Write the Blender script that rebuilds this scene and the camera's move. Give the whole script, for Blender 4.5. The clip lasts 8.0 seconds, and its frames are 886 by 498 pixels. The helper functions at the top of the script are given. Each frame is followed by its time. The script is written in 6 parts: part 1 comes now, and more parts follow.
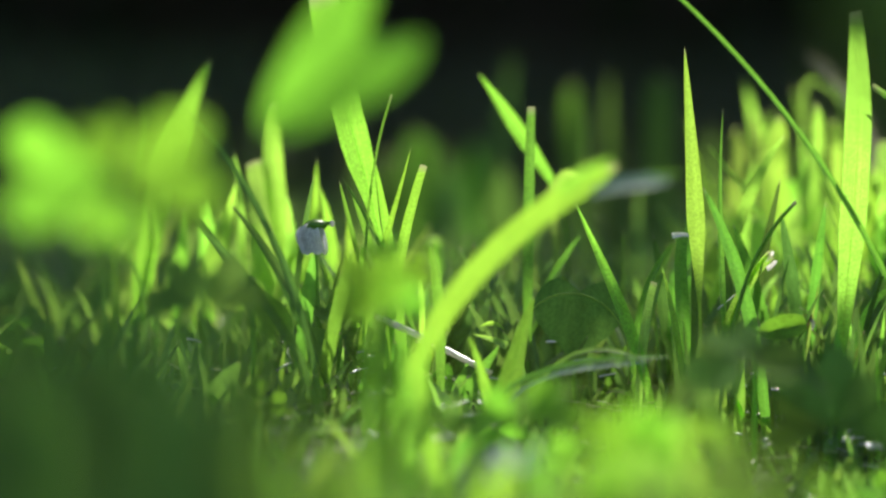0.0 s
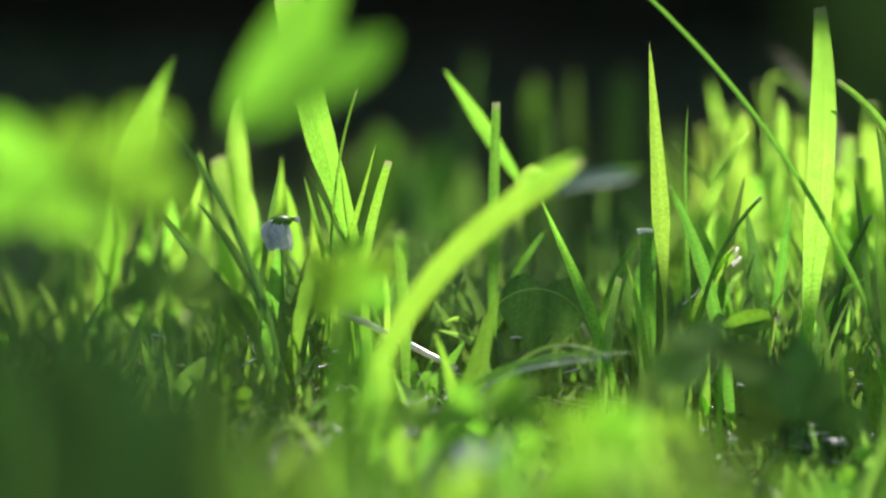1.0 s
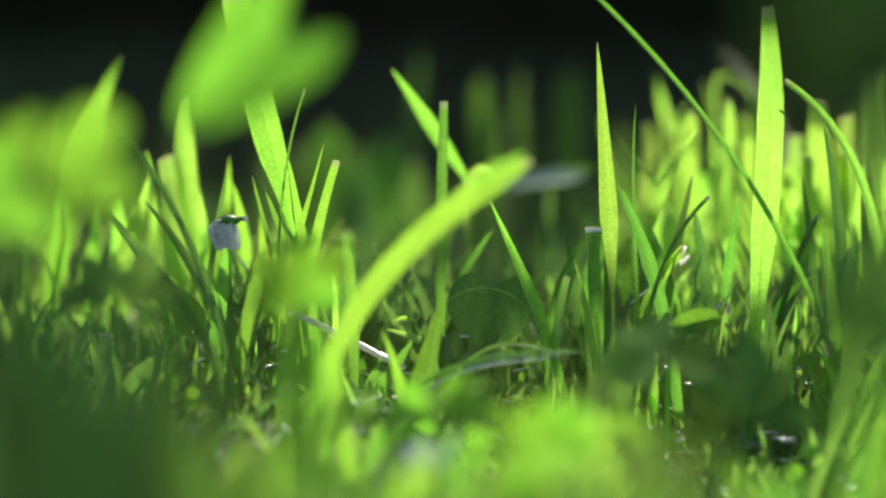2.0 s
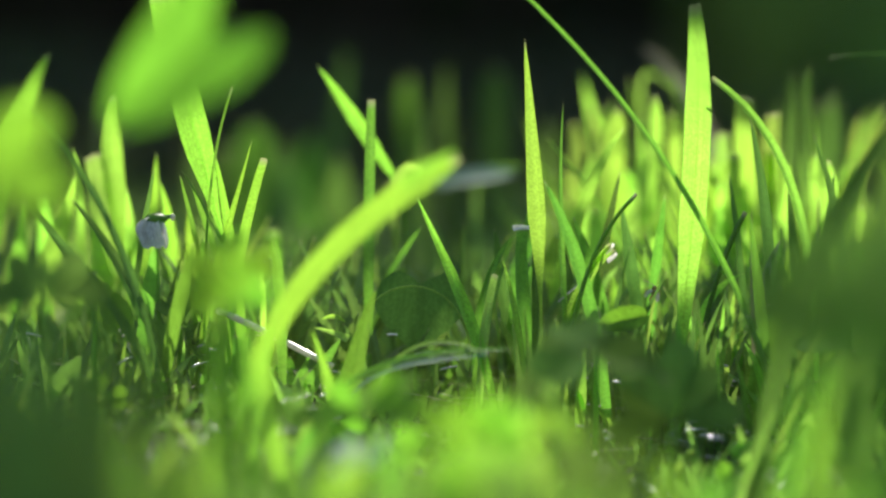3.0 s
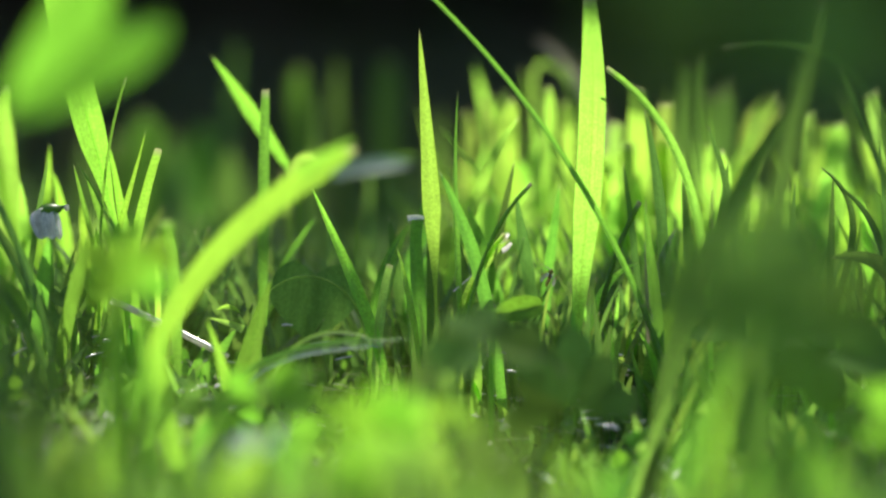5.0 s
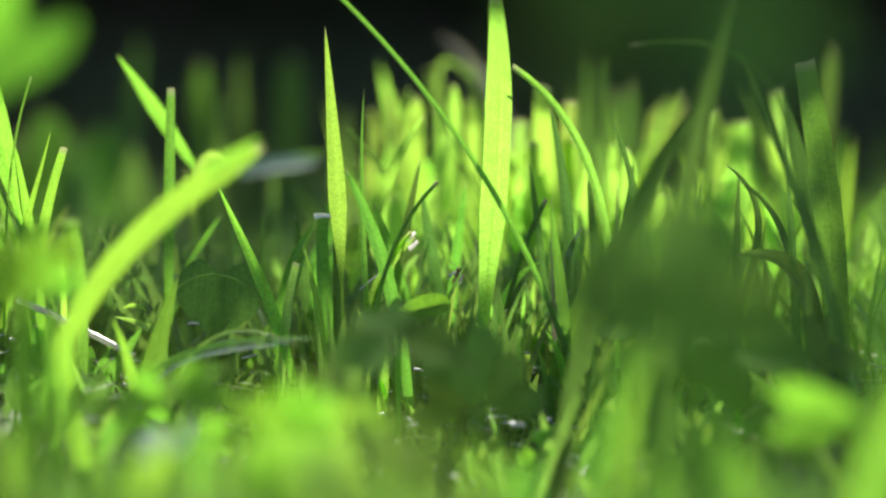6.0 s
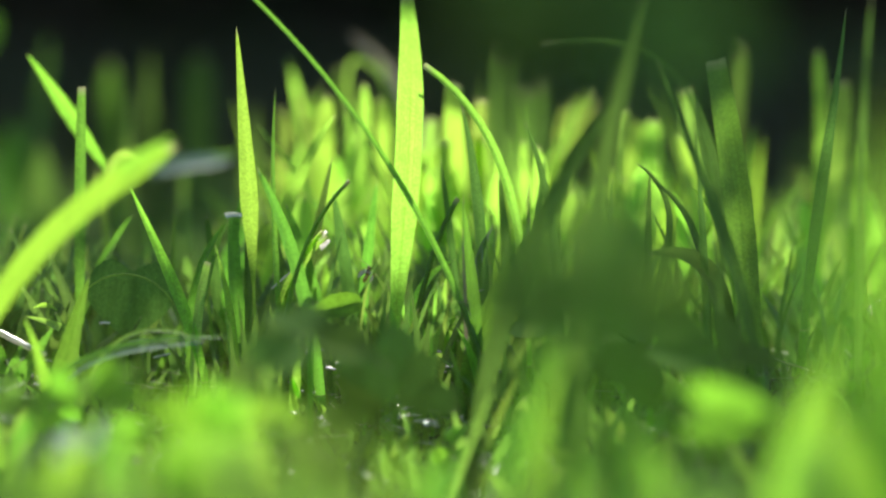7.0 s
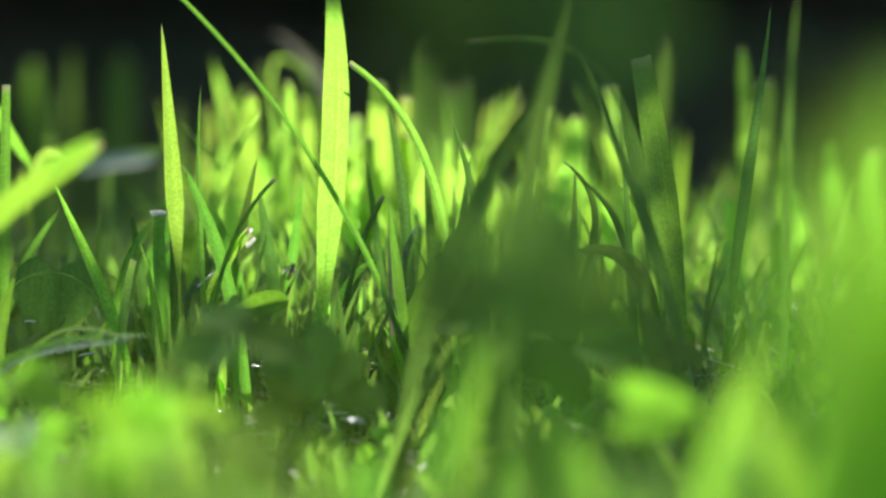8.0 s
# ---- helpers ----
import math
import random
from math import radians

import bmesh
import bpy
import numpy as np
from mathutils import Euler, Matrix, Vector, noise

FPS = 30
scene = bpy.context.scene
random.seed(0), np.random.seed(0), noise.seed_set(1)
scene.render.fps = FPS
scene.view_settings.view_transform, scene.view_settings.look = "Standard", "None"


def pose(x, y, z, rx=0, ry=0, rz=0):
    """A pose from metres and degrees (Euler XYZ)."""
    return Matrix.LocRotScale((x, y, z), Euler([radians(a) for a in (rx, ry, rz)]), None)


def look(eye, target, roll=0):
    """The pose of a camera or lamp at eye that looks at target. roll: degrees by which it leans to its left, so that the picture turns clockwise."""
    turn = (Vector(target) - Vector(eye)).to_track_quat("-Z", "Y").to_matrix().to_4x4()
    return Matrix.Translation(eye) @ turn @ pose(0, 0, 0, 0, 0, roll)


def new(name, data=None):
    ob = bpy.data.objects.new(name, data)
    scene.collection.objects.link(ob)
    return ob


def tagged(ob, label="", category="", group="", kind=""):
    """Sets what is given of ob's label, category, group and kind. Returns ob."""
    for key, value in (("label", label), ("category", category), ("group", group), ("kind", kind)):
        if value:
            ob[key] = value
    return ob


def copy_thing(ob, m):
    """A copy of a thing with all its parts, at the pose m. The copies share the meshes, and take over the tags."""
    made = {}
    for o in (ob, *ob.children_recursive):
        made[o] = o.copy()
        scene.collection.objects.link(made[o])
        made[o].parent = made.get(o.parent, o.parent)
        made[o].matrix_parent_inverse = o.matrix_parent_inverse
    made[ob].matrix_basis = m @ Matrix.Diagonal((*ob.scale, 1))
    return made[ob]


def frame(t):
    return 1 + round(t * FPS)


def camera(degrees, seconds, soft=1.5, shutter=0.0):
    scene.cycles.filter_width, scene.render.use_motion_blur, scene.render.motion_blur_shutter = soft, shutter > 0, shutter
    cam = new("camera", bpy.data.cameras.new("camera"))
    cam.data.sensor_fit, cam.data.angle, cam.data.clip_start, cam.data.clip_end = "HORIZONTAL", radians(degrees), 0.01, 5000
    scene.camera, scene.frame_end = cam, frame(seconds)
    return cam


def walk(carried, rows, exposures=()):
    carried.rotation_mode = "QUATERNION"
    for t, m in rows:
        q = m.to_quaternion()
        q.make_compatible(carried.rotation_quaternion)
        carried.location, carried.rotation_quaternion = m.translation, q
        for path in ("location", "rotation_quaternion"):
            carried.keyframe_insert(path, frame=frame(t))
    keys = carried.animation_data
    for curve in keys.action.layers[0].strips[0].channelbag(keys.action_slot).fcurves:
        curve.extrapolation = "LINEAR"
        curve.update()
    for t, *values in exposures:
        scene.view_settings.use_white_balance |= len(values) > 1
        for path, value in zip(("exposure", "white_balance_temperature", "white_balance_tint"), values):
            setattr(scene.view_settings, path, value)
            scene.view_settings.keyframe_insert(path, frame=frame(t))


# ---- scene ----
# A lawn at grass height: a long lens 7 cm above the soil pans slowly along back-lit blades.
cam = camera(12.8, 8.0, soft=2.5)
EYE, FOCUS = 0.07, 0.70
PAN = [
    (0, 0.00500, 4.181, -3.774),
    (0.5, 0.00462, 3.859, -3.810),
    (1, 0.00434, 3.620, -3.836),
    (2.5, 0.00272, 2.217, -3.856),
    (3, 0.00204, 1.628, -3.876),
    (3.5, 0.00147, 1.139, -3.896),
    (4, 0.00102, 0.749, -3.940),
    (5.5, -0.00068, -0.716, -4.042),
    (6, -0.00167, -1.566, -4.049),
    (6.5, -0.00247, -2.268, -4.048),
    (7, -0.00331, -2.984, -4.066),
    (7.5, -0.00386, -3.460, -4.052),
    (8, -0.00469, -4.176, -4.099),
]
walk(cam, [(t, pose(x, 0, EYE, 90 + pitch, 0, yaw)) for t, x, yaw, pitch in PAN], [(0, 0.66), (3, 0.69), (5.5, 0.74), (8, 0.77)])
cam.data.dof.use_dof = True
cam.data.dof.focus_distance = FOCUS
cam.data.dof.aperture_fstop = 8.0

# ---- light ----
SUN_AZIMUTH, SUN_ELEVATION = 14.0, 47.0          # degrees; azimuth from +y towards +x
world = bpy.data.worlds.new("sky")
scene.world = world
world.use_nodes = True
wn = world.node_tree.nodes
sky = wn.new("ShaderNodeTexSky")
sky.sky_type = "NISHITA"
sky.sun_disc = False
sky.sun_elevation = radians(SUN_ELEVATION)
sky.sun_rotation = radians(SUN_AZIMUTH)
wn["Background"].inputs["Strength"].default_value = 0.14
world.node_tree.links.new(sky.outputs["Color"], wn["Background"].inputs["Color"])
sun = new("sun", bpy.data.lights.new("sun", "SUN"))
sun.data.energy, sun.data.angle, sun.data.color = 5.0, radians(0.5), (1.0, 0.96, 0.86)
a, e = radians(SUN_AZIMUTH), radians(SUN_ELEVATION)
SUNWARD = Vector((math.sin(a) * math.cos(e), math.cos(a) * math.cos(e), math.sin(e)))
sun.matrix_world = look(SUNWARD * 3, (0, 0, 0))


# ---- materials ----
def node(m, kind, **inputs):
    n = m.node_tree.nodes.new(kind)
    for key, value in inputs.items():
        n.inputs[key.replace("_", " ")].default_value = value
    return n


def blank(name):
    m = bpy.data.materials.new(name)
    m.use_nodes = True
    m.node_tree.nodes.clear()
    out = m.node_tree.nodes.new("ShaderNodeOutputMaterial")
    return m, out, m.node_tree.links


def ramp(m, stops):
    r = m.node_tree.nodes.new("ShaderNodeValToRGB")
    while len(r.color_ramp.elements) < len(stops):
        r.color_ramp.elements.new(0.5)
    for el, (at, c) in zip(r.color_ramp.elements, stops):
        el.position, el.color = at, (*c, 1)
    return r


def leaf_material(name, face, glow, thin, rough=0.42, dry=(0.42, 0.36, 0.22), veins=26.0, island=False, tip=0.985, spec=0.45, relief=0.00012):
    """A thin leaf: a waxy face over a body that lets light through; ribs run along v, u goes across."""
    m, out, link = blank(name)
    uv = node(m, "ShaderNodeUVMap")
    sep = node(m, "ShaderNodeSeparateXYZ")
    link.new(uv.outputs["UV"], sep.inputs["Vector"])
    scale = node(m, "ShaderNodeMapping", Scale=(veins, 2.2, 1.0))
    link.new(uv.outputs["UV"], scale.inputs["Vector"])
    ribs = node(m, "ShaderNodeTexNoise", Scale=1.0, Detail=2.0)
    link.new(scale.outputs["Vector"], ribs.inputs["Vector"])
    geo = node(m, "ShaderNodeNewGeometry")
    spots = node(m, "ShaderNodeTexNoise", Scale=420.0, Detail=3.0)
    link.new(geo.outputs["Position"], spots.inputs["Vector"])
    cells = node(m, "ShaderNodeTexNoise", Scale=2000.0, Detail=1.0)
    link.new(geo.outputs["Position"], cells.inputs["Vector"])
    if island:
        rnd = geo.outputs["Random Per Island"]
    else:
        rnd = node(m, "ShaderNodeObjectInfo").outputs["Random"]
    # value from ribs, blotches and the blade's own tone
    tone = node(m, "ShaderNodeMapRange", To_Min=0.78, To_Max=1.2)
    link.new(rnd, tone.inputs["Value"])
    rib = node(m, "ShaderNodeMapRange", From_Min=0.3, From_Max=0.7, To_Min=0.82, To_Max=1.10)
    link.new(ribs.outputs["Fac"], rib.inputs["Value"])
    spot = node(m, "ShaderNodeMapRange", From_Min=0.3, From_Max=0.7, To_Min=0.91, To_Max=1.07)
    link.new(spots.outputs["Fac"], spot.inputs["Value"])
    cell = node(m, "ShaderNodeMapRange", From_Min=0.3, From_Max=0.7, To_Min=0.80, To_Max=1.10)
    link.new(cells.outputs["Fac"], cell.inputs["Value"])
    value = tone.outputs["Result"]
    for n in (rib, spot, cell):
        mul = node(m, "ShaderNodeMath")
        mul.operation = "MULTIPLY"
        link.new(value, mul.inputs[0])
        link.new(n.outputs["Result"], mul.inputs[1])
        value = mul.outputs[0]
    # dried tip
    end = node(m, "ShaderNodeMapRange", From_Min=tip - 0.02, From_Max=tip + 0.02)
    link.new(sep.outputs["Y"], end.inputs["Value"])
    shades = []
    for colour in (face, glow):
        hue = node(m, "ShaderNodeHueSaturation", Color=(*colour, 1))
        turn = node(m, "ShaderNodeMapRange", To_Min=0.485, To_Max=0.515)
        link.new(rnd, turn.inputs["Value"])
        link.new(turn.outputs["Result"], hue.inputs["Hue"])
        link.new(value, hue.inputs["Value"])
        mix = node(m, "ShaderNodeMixRGB", Color2=(*dry, 1))
        link.new(end.outputs["Result"], mix.inputs["Fac"])
        link.new(hue.outputs["Color"], mix.inputs["Color1"])
        shades.append(mix.outputs["Color"])
    bump = node(m, "ShaderNodeBump", Strength=0.35, Distance=relief)
    link.new(ribs.outputs["Fac"], bump.inputs["Height"])
    body = node(m, "ShaderNodeBsdfPrincipled", Roughness=rough)
    body.inputs["Specular IOR Level"].default_value = spec
    link.new(shades[0], body.inputs["Base Color"])
    link.new(bump.outputs["Normal"], body.inputs["Normal"])
    through_light = node(m, "ShaderNodeBsdfTranslucent")
    link.new(shades[1], through_light.inputs["Color"])
    mixed = node(m, "ShaderNodeMixShader", Fac=thin)
    link.new(body.outputs[0], mixed.inputs[1])
    link.new(through_light.outputs[0], mixed.inputs[2])
    link.new(mixed.outputs[0], out.inputs["Surface"])
    return m


def rough_material(name, dark, light, scale, rough=0.8, bump_size=0.001, spec=0.3, metal=0.0):
    m, out, link = blank(name)
    geo = node(m, "ShaderNodeNewGeometry")
    big = node(m, "ShaderNodeTexNoise", Scale=scale, Detail=6.0)
    fine = node(m, "ShaderNodeTexNoise", Scale=scale * 9, Detail=4.0)
    for n in (big, fine):
        link.new(geo.outputs["Position"], n.inputs["Vector"])
    r = ramp(m, [(0.35, dark), (0.65, light)])
    mix = node(m, "ShaderNodeMixRGB", Fac=0.4)
    link.new(big.outputs["Fac"], mix.inputs["Color1"])
    link.new(fine.outputs["Fac"], mix.inputs["Color2"])
    link.new(mix.outputs["Color"], r.inputs["Fac"])
    bump = node(m, "ShaderNodeBump", Strength=0.7, Distance=bump_size)
    link.new(fine.outputs["Fac"], bump.inputs["Height"])
    body = node(m, "ShaderNodeBsdfPrincipled", Roughness=rough, Metallic=metal)
    body.inputs["Specular IOR Level"].default_value = spec
    link.new(r.outputs["Color"], body.inputs["Base Color"])
    link.new(bump.outputs["Normal"], body.inputs["Normal"])
    link.new(body.outputs[0], out.inputs["Surface"])
    return m


FRESH = leaf_material("fresh_grass", (0.12, 0.23, 0.04), (0.45, 0.86, 0.09), 0.70)
# grass darkened for blades in shade; FRESH is the lit tone
DEEP = leaf_material("shade_green_grass", (0.072, 0.135, 0.032), (0.18, 0.36, 0.055), 0.38, spec=0.2)
STEM = leaf_material("grass_stem", (0.11, 0.22, 0.035), (0.24, 0.55, 0.05), 0.5, rough=0.38)
BLUE = leaf_material("waxy_blue_grass", (0.26, 0.32, 0.22), (0.24, 0.36, 0.16), 0.25, rough=0.45, spec=0.4)
VIVID = leaf_material("young_grass", (0.10, 0.22, 0.035), (0.39, 0.80, 0.065), 0.68)
PALE = leaf_material("pale_yellow_grass", (0.22, 0.30, 0.08), (0.46, 0.74, 0.10), 0.55)
DRY = leaf_material("dry_straw", (0.40, 0.34, 0.22), (0.42, 0.36, 0.20), 0.25, rough=0.3, spec=0.7)
CLOVER = leaf_material("clover_leaf", (0.10, 0.20, 0.04), (0.30, 0.68, 0.045), 0.60, rough=0.7, veins=14.0, tip=2.0, spec=0.12)
# clover colour darkened for plants that stand in shade
CLOVER_DEEP = leaf_material("shaded_clover_leaf", (0.085, 0.15, 0.04), (0.22, 0.42, 0.07), 0.45, rough=0.9, veins=14.0, tip=2.0, spec=0.02)
# brighter tone for the tufts that stand in sun
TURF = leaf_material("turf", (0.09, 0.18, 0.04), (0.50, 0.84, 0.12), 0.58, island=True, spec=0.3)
# the same turf darkened for shade low between the blades
UNDER = leaf_material("undergrowth", (0.080, 0.138, 0.036), (0.22, 0.40, 0.065), 0.40, island=True)
SHOOT = leaf_material("young_shoots", (0.115, 0.185, 0.045), (0.33, 0.58, 0.08), 0.55, island=True)
# leaf colour kept near black so the hedge reads as shade
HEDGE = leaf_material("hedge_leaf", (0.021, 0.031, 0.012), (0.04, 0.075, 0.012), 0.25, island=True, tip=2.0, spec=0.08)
SOIL = rough_material("mossy_soil", (0.022, 0.020, 0.010), (0.060, 0.085, 0.022), 90.0, rough=0.9, bump_size=0.002)
LITTER = leaf_material("thatch", (0.24, 0.22, 0.13), (0.2, 0.2, 0.08), 0.3, rough=0.28, island=True, spec=0.8, relief=0.00002)
GLOSS = leaf_material("glossy_straw", (0.50, 0.47, 0.40), (0.4, 0.36, 0.2), 0.1, rough=0.26, spec=1.0, tip=2.0, relief=0.00001)
# white base and strong glow paint the sun's glint onto straw
PALE_GLINT = leaf_material("pale_glint_straw", (0.82, 0.80, 0.76), (0.9, 0.86, 0.74), 0.6, rough=0.2, spec=1.0, tip=2.0, relief=0.00001)
# turf colour darkened to deepen the shade before the hedge
DARK = leaf_material("shade_dark_turf", (0.046, 0.052, 0.026), (0.06, 0.085, 0.025), 0.3, island=True, spec=0.1)
PETAL = leaf_material("withered_petal", (0.8, 0.8, 0.78), (0.75, 0.77, 0.7), 0.5, rough=0.5, veins=9.0, tip=2.0)
CHITIN = rough_material("insect_shell", (0.06, 0.035, 0.012), (0.25, 0.14, 0.04), 1500.0, rough=0.25, bump_size=0.00005, spec=0.6)
AMBER = rough_material("insect_amber", (0.25, 0.12, 0.02), (0.5, 0.28, 0.06), 1500.0, rough=0.3, bump_size=0.00005, spec=0.6)
WING = leaf_material("insect_wing", (0.5, 0.5, 0.45), (0.6, 0.6, 0.5), 0.6, rough=0.15, tip=2.0, spec=0.8)
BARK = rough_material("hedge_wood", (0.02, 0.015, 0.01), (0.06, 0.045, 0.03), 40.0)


# ---- mesh helpers ----
def mesh_object(name, verts, faces, uvs, material, parent=None, label=""):
    """One mesh object from arrays; uvs go vertex by vertex."""
    me = bpy.data.meshes.new(name)
    me.from_pydata(verts, [], faces)
    layer = me.uv_layers.new(name="UVMap")
    idx = np.empty(len(me.loops), dtype=np.int64)
    me.loops.foreach_get("vertex_index", idx)
    layer.data.foreach_set("uv", np.asarray(uvs, dtype=np.float32)[idx].ravel())
    me.polygons.foreach_set("use_smooth", np.ones(len(me.polygons), dtype=bool))
    me.materials.append(material)
    me.update()
    ob = new(name, me)
    if parent:
        ob.parent = parent
    if label:
        tagged(ob, label)
    return ob


def bezier(p, s):
    a, b, c, d = (Vector(q) for q in p)
    r = 1 - s
    place = a * r ** 3 + b * (3 * r * r * s) + c * (3 * r * s * s) + d * s ** 3
    way = (b - a) * (3 * r * r) + (c - b) * (6 * r * s) + (d - c) * (3 * s * s)
    return place, way.normalized() if way.length > 1e-9 else Vector((0, 0, 1))


def outline(shape, s):
    """Relative width of a blade, s from its base to its tip."""
    if shape == "lance":
        rise = 0.22 + 0.78 * min(1, s / 0.42) ** 0.8
        return rise * min(1, max(0.0, (1 - s) / 0.42)) ** 0.8
    if shape == "spear":
        return (0.13 + 0.87 * min(1, max(0.0, (s - 0.34) / 0.22))) * min(1, max(0.0, (1 - s) / 0.42)) ** 0.8
    if shape == "paddle":
        return 0.16 + 0.84 * min(1, max(0.0, (s - 0.42) / 0.2)) ** 1.2
    if shape == "dagger":
        return (1 - s) ** 0.75
    if shape == "cut":
        return (0.45 + 0.55 * min(1, s / 0.5)) * (1 - 0.3 * max(0.0, (s - 0.6) / 0.4) ** 1.5)
    if shape == "shear":
        return (0.2 + 0.8 * min(1, max(0.0, (s - 0.16) / 0.34))) * (1 - 0.55 * max(0.0, (s - 0.76) / 0.24) ** 1.1)
    if shape == "blunt":
        return (0.5 + 0.5 * min(1, s / 0.5)) * min(1, max(0.0, (1.004 - s) / 0.12)) ** 0.5
    if shape == "even":
        return 1.0 - 0.45 * s
    return (0.5 + 0.5 * min(1, s / 0.35)) * min(1, max(0.0, (1 - s) / 0.3)) ** 0.6


def ribbon(line, width, shape, face=0.0, fold=0.18, twist=0.0, steps=20, across=4, ragged=0.0, rng=random):
    """A folded strip along a curve: width in metres, face and twist in degrees."""
    verts, faces, uvs = [], [], []
    for i in range(steps + 1):
        s = i / steps
        place, way = bezier(line, s)
        side = way.cross(Vector((0, 1, 0)))
        side = side.normalized() if side.length > 1e-4 else Vector((1, 0, 0))
        side = Matrix.Rotation(radians(face + twist * (s - 0.5)), 3, way) @ side
        out = way.cross(side)
        w = width * outline(shape, s)
        for j in range(across + 1):
            u = 2 * j / across - 1
            v = place + side * (0.5 * w * u) + out * (fold * w * (abs(u) - 0.5))
            if i == steps and ragged:
                v = v + way * (ragged * width * rng.uniform(-0.5, 0.3))
            verts.append(v)
            uvs.append((j / across, s))
    for i in range(steps):
        for j in range(across):
            k = i * (across + 1) + j
            faces.append((k, k + 1, k + across + 2, k + across + 1))
    return verts, faces, uvs


def tube(line, r0, r1, steps=18, sides=7, cap=True):
    verts, faces, uvs = [], [], []
    for i in range(steps + 1):
        s = i / steps
        place, way = bezier(line, s)
        side = way.cross(Vector((0.3, 1, 0.2))).normalized()
        out = way.cross(side)
        r = r0 + (r1 - r0) * s
        for j in range(sides):
            g = 2 * math.pi * j / sides
            verts.append(place + side * (r * math.cos(g)) + out * (r * math.sin(g)))
            uvs.append((j / sides, s))
    for i in range(steps):
        for j in range(sides):
            k, n = i * sides + j, i * sides + (j + 1) % sides
            faces.append((k, n, n + sides, k + sides))
    if cap:
        faces.append(tuple(range(steps * sides, steps * sides + sides)))
    return verts, faces, uvs


TONES = {
    "fresh": (FRESH, "bright yellow-green grass blade, sunlit from behind"),
    "vivid": (VIVID, "vivid green young grass blade lit from behind"),
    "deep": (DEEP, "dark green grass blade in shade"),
    "stem": (STEM, "slim dull green grass stem rising from the turf"),
    "blue": (BLUE, "waxy blue-grey grass blade in the turf"),
    "pale": (PALE, "pale yellow-green ageing grass blade"),
    "dry": (DRY, "dry straw-coloured stalk among green turf"),
    "bleached": (PALE_GLINT, "pale straw with the sun's glint put into its colour"),
    "gloss": (GLOSS, "shiny dry straw lying slanted on the turf"),
}


def grass_blade(base, near, far, tip, mm, shape="lance", tone="fresh", face=0.0, fold=0.18, twist=0.0, ragged=0.12):
    """A shoot from its base (x, y, z): the curve's handles and tip are offsets in millimetres; mm is the blade's greatest width."""
    line = [Vector((0, 0, 0))] + [Vector(p) / 1000 for p in (near, far, tip)]
    material, label = TONES[tone]
    lying = tone in ("dry", "gloss", "bleached") or base[2] > 0.003
    ob = new("straw" if tone in ("dry", "gloss", "bleached") else "grass_plant")
    ob.location = base
    rng = random.Random(round(base[0] * 1e5))
    if shape == "tube":
        mesh_object("stem", *tube(line, 0.0005 * mm, 0.0004 * mm), material, ob)
    else:
        leaf = mesh_object("blade", *ribbon(line, 0.001 * mm, shape, face, fold, twist, ragged=0.45 if shape == "shear" else ragged if shape in ("cut", "paddle") else 0.0, rng=rng), material, ob)
        if mm > 3.4 and shape != "lance":
            lift = [p + Vector((0, -0.00006 * mm, 0)) for p in line]
            mesh_object("midrib", *ribbon(lift, 0.00002 * mm, "strap", face, 0.05, twist, 16, 2), material, leaf)
    if not lying:
        start, way = bezier(line, 0.0)
        knee = bezier(line, 0.16)[0]
        sleeve = [start, start.lerp(knee, 0.33), start.lerp(knee, 0.66), knee]
        mesh_object("sheath", *tube(sleeve, 0.00034 * mm + 0.0003, 0.0003 * mm + 0.0001, 6, 7, False), STEM, ob, "pale sheath round the base")
    if shape in ("cut", "shear", "paddle"):
        label = label.replace("blade", "blade with a mown tip")
    return tagged(ob, label, "grass", "grass plants of the lawn")


def leaflet_data(size, cup=0.16, notch=0.22, broad=1.0, oval=False):
    """A heart-shaped leaflet along +y, cupped towards +z: rings round its middle."""
    verts, faces, uvs = [(0, size * 0.55, -size * 0.03)], [], [(0.5, 0.55)]
    rings, sides = 5, 24
    for i in range(1, rings + 1):
        r = i / rings
        for j in range(sides):
            g = 2 * math.pi * j / sides
            dx, dy = r * math.cos(g), r * math.sin(g)
            y = 0.55 + (0.45 if dy > 0 else 0.55) * dy
            x = 0.52 * broad * dx * (1 if dy > 0 else 1 - 0.7 * dy * dy if broad == 1 else 1 + 0.85 * dy)
            if oval:
                x = 0.52 * broad * dx * (0.92 if broad < 0.66 else 0.77 + 0.28 * dy)
            y -= notch * r * r * max(0.0, 1 - abs(x) / (0.28 * broad)) * (dy > 0)
            verts.append((size * x, size * y, size * (cup * abs(x) * 2 - 0.10 * y * y + 0.012 * math.sin(9 * y + 8 * x))))
            uvs.append((0.5 + 0.9 * x, y))
    for j in range(sides):
        faces.append((0, 1 + j, 1 + (j + 1) % sides))
    for i in range(rings - 1):
        for j in range(sides):
            k, n = 1 + i * sides + j, 1 + i * sides + (j + 1) % sides
            faces.append((k, k + sides, n + sides, n))
    return verts, faces, uvs


